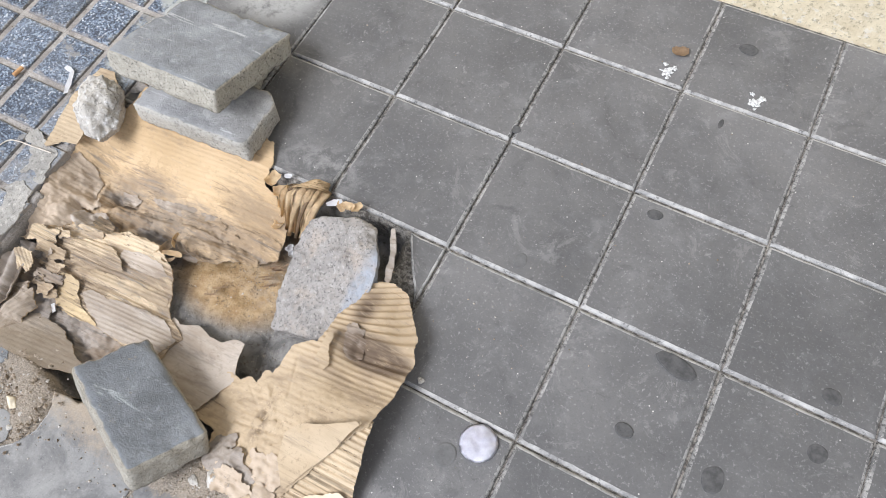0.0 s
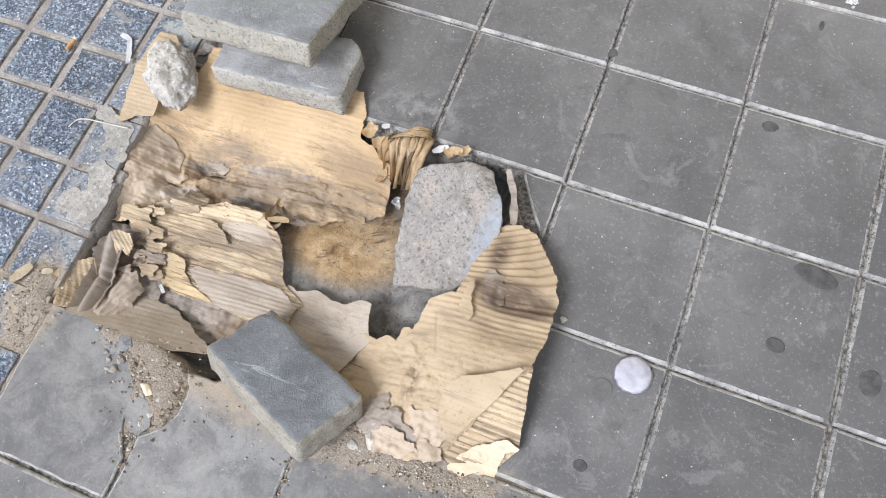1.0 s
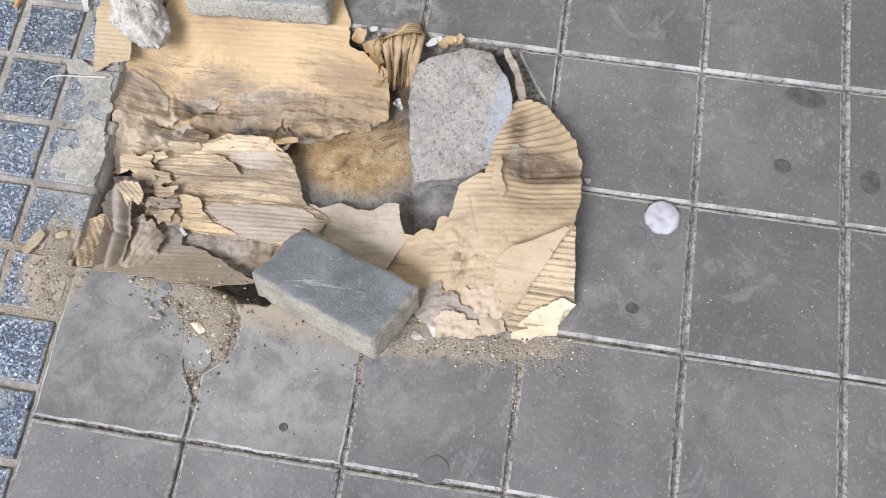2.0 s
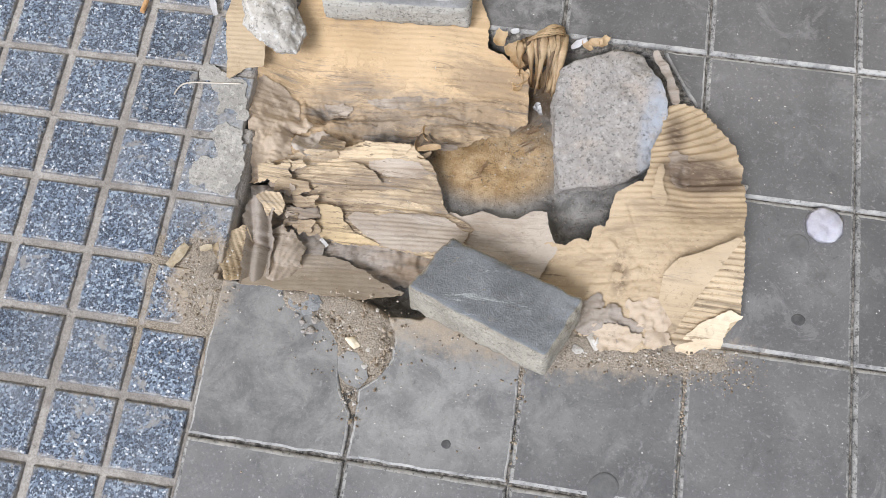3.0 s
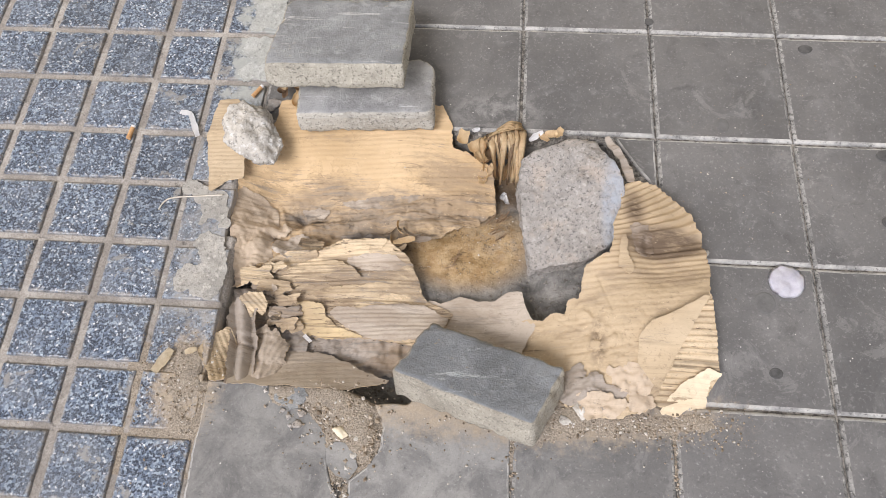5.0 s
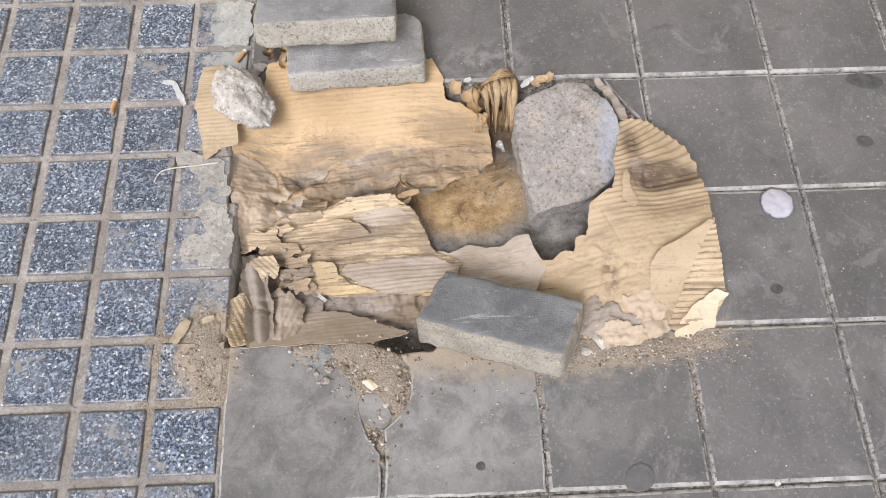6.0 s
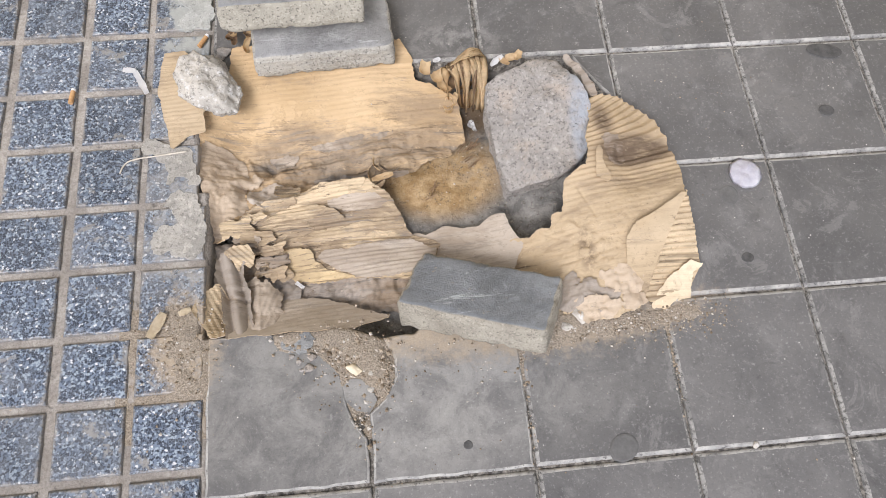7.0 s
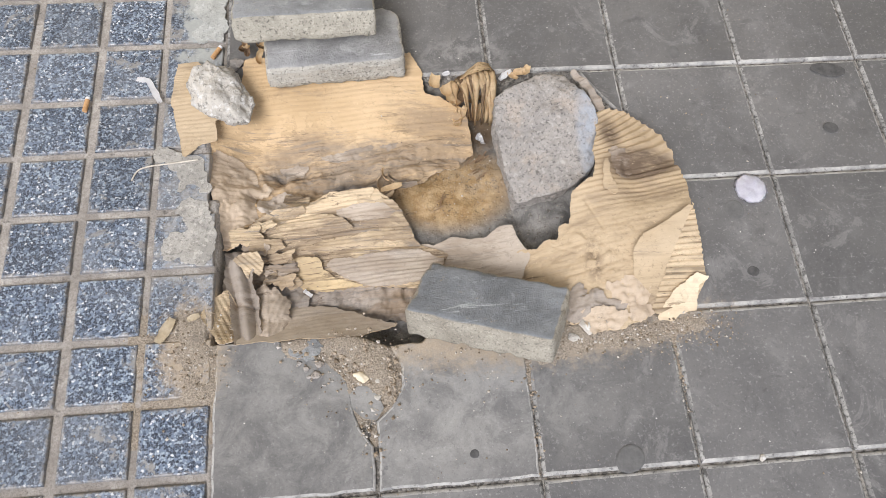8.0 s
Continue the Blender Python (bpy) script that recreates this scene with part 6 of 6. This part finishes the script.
grit("grit", [(0.20, 0.165, 0.03, 0.03, 0.001, 420), (0.55, 0.19, 0.08, 0.016, 0.001, 800), (0.69, 0.19, 0.035, 0.016, 0.001, 350), (-0.035, 0.20, 0.03, 0.045, 0.002, 500), (0.36, 0.15, 0.10, 0.02, 0.0, 160), (0.23, 0.11, 0.01, 0.05, -0.001, 120), (0.44, 0.12, 0.004, 0.06, -0.002, 160), (0.66, 0.13, 0.005, 0.04, -0.002, 150)],
     "scattered sand grains and tiny stones along the hole", 31, 0.0016)
grit("gravel", [(0.185, 0.195, 0.016, 0.012, 0.001, 170), (0.205, 0.170, 0.014, 0.014, 0.001, 150), (0.240, 0.150, 0.010, 0.018, 0.001, 150), (0.212, 0.085, 0.007, 0.020, 0.0, 70), (0.125, 0.196, 0.016, 0.010, 0.002, 60)], "brown gravel filling the broken tile corner", 33, 0.0027)
grit("grit", [(0.42, 0.50, 0.03, 0.04, -0.062, 160), (0.36, 0.43, 0.05, 0.03, -0.064, 60), (0.75, 0.58, 0.06, 0.09, 0.0, 90), (0.9, 0.8, 0.35, 0.35, 0.0, 220), (-0.25, 0.5, 0.2, 0.35, 0.0, 260), (0.42, 0.0, 0.3, 0.1, 0.0, 90)], "sparse crumbs and specks over pit and paving", 32, 0.0013)


# ---------------------------------------------------------------- paving, piece by piece
def grey_paving():
    pave = base("pavement_grey_tiles")
    thing(pave, "square dark grey concrete tiles with sandy worn joints", "pavement", kind="structure")
    kinds = [slab_mesh("tile", 0.2168, 0.2168, 0.042, 0.0050, 0.0036, i, 0.0010) for i in range(5)]
    for m in kinds:
        m.materials.append(M_TILE)
        m.materials.append(M_RIM)
        m.materials.append(M_RIM_GRIT_SHADE)
    r = np.random.RandomState(2)
    gone = {(0, 1), (1, 1), (2, 1), (0, 2), (1, 2), (2, 2), (0, 0), (1, 0)}
    line = [0.22 * i for i in range(5)] + [1.096, 1.308] + [1.308 + 0.22 * i for i in range(1, 25)]
    far = []
    for i in range(0, 30):
        for j in range(-20, 6):
            if (i, j) in gone:
                continue
            m = pose((line[i] + line[i + 1]) / 2 + r.normal() * 0.0006, (j + 0.5) * 0.22 + r.normal() * 0.0006, r.normal() * 0.0006, r.normal() * 0.12, r.normal() * 0.12, r.normal() * 0.15)
            if i < 9 and j > -5:
                ob = new("tile", kinds[r.randint(5)])
                ob.parent, ob.matrix_local = pave, m @ Matrix.Diagonal(((line[i + 1] - line[i] - 0.0032) / 0.2168, 1, 1, 1)) @ pose(0, 0, 0, 0, 0, 180 * r.randint(2))
            else:
                far.append(m)
    for poly, s in (([(0.002, 0.002), (0.2175, 0.002), (0.2165, 0.060), (0.200, 0.085), (0.193, 0.106), (0.189, 0.135), (0.182, 0.154), (0.168, 0.172), (0.150, 0.183), (0.128, 0.188), (0.108, 0.199), (0.088, 0.2175), (0.002, 0.2175)], 1),
                    ([(0.2225, 0.002), (0.4375, 0.002), (0.4375, 0.2175), (0.315, 0.2175), (0.292, 0.200), (0.246, 0.197), (0.252, 0.184), (0.261, 0.165), (0.260, 0.140), (0.244, 0.110), (0.2225, 0.092)], 2),
                    ([(0.595, 0.6575), (0.615, 0.618), (0.640, 0.585), (0.6575, 0.55), (0.6575, 0.6575)], 4)):
        mesh = broken_slab("tile", poly, 0.042, 0.0035, 0.0012, s)
        ob = link("tile", mesh, [M_TILE, M_RIM], pave, "broken tile")
    join_tiles(far, 0.2155, pave, "far_tiles", M_TILE)


def join_tiles(poses, size, parent, name, mat):
    h = size / 2
    corner = [(-h, -h, -0.04), (h, -h, -0.04), (h, h, -0.04), (-h, h, -0.04), (-h, -h, -0.003), (h, -h, -0.003), (h, h, -0.003), (-h, h, -0.003)]
    g = h - 0.0035
    corner += [(-g, -g, 0), (g, -g, 0), (g, g, 0), (-g, g, 0)]
    quad = [(0, 1, 5, 4), (1, 2, 6, 5), (2, 3, 7, 6), (3, 0, 4, 7), (4, 5, 9, 8), (5, 6, 10, 9), (6, 7, 11, 10), (7, 4, 8, 11), (8, 9, 10, 11)]
    verts, faces = [], []
    for m in poses:
        k = len(verts)
        verts += [(m @ Vector(c))[:] for c in corner]
        faces += [tuple(q + k for q in f) for f in quad]
    mesh = bpy.data.meshes.new(name)
    mesh.from_pydata(verts, [], faces)
    ob = link(name, mesh, [mat, M_RIM], parent)
    mesh.polygons.foreach_set("material_index", [0 if i % 9 == 8 else 1 for i in range(len(faces))])
    tagged(ob, kind="stuff")


def terrazzo_paving():
    pave = base("pavement_terrazzo")
    thing(pave, "blue-grey terrazzo paving of small squares with sandy grooves", "pavement", kind="structure")
    kinds = [slab_mesh("terrazzo_square", 1, 1, 0.042, 0.03, 0.0025, 20 + i, 0.02) for i in range(5)]
    for m in kinds:
        m.materials.append(M_TERR)
        m.materials.append(M_TERR)
        m.materials.append(M_TERR)
    xs = [0.0, -0.099, -0.203, -0.314, -0.421, -0.525] + [-0.525 - 0.1055 * i for i in range(1, 32)]
    ys = [-0.065 - 0.1015 * i for i in range(40, -1, -1)] + [0.037, 0.138, 0.231, 0.332, 0.430, 0.537, 0.635, 0.744, 0.850, 0.953, 1.050, 1.150, 1.250, 1.320]
    r = np.random.RandomState(4)
    far = []
    for i in range(len(xs) - 1):
        for j in range(len(ys) - 1):
            x1, x0, y0, y1 = xs[i], xs[i + 1], ys[j], ys[j + 1]
            if i == 0 and 0.33 <= y0 < 0.6:
                x1 -= (0.002, 0.014, 0.022)[min(2, int((y0 - 0.33) / 0.098))]
            g = 0.0125 if i % 4 != 2 else 0.015
            m = pose((x0 + x1) / 2, (y0 + y1) / 2, r.normal() * 0.0004, r.normal() * 0.1, r.normal() * 0.1, r.normal() * 0.2)
            s = Matrix.Diagonal((x1 - x0 - (g if i else g * 0.6), y1 - y0 - 0.0115, 1, 1))
            if i < 12 and 38 <= j:
                ob = new("terrazzo_square", kinds[r.randint(5)])
                ob.parent, ob.matrix_local = pave, m @ s
            else:
                far.append(m)
    join_tiles(far, 0.092, pave, "far_squares", M_TERR_FAR)


grey_paving()
terrazzo_paving()
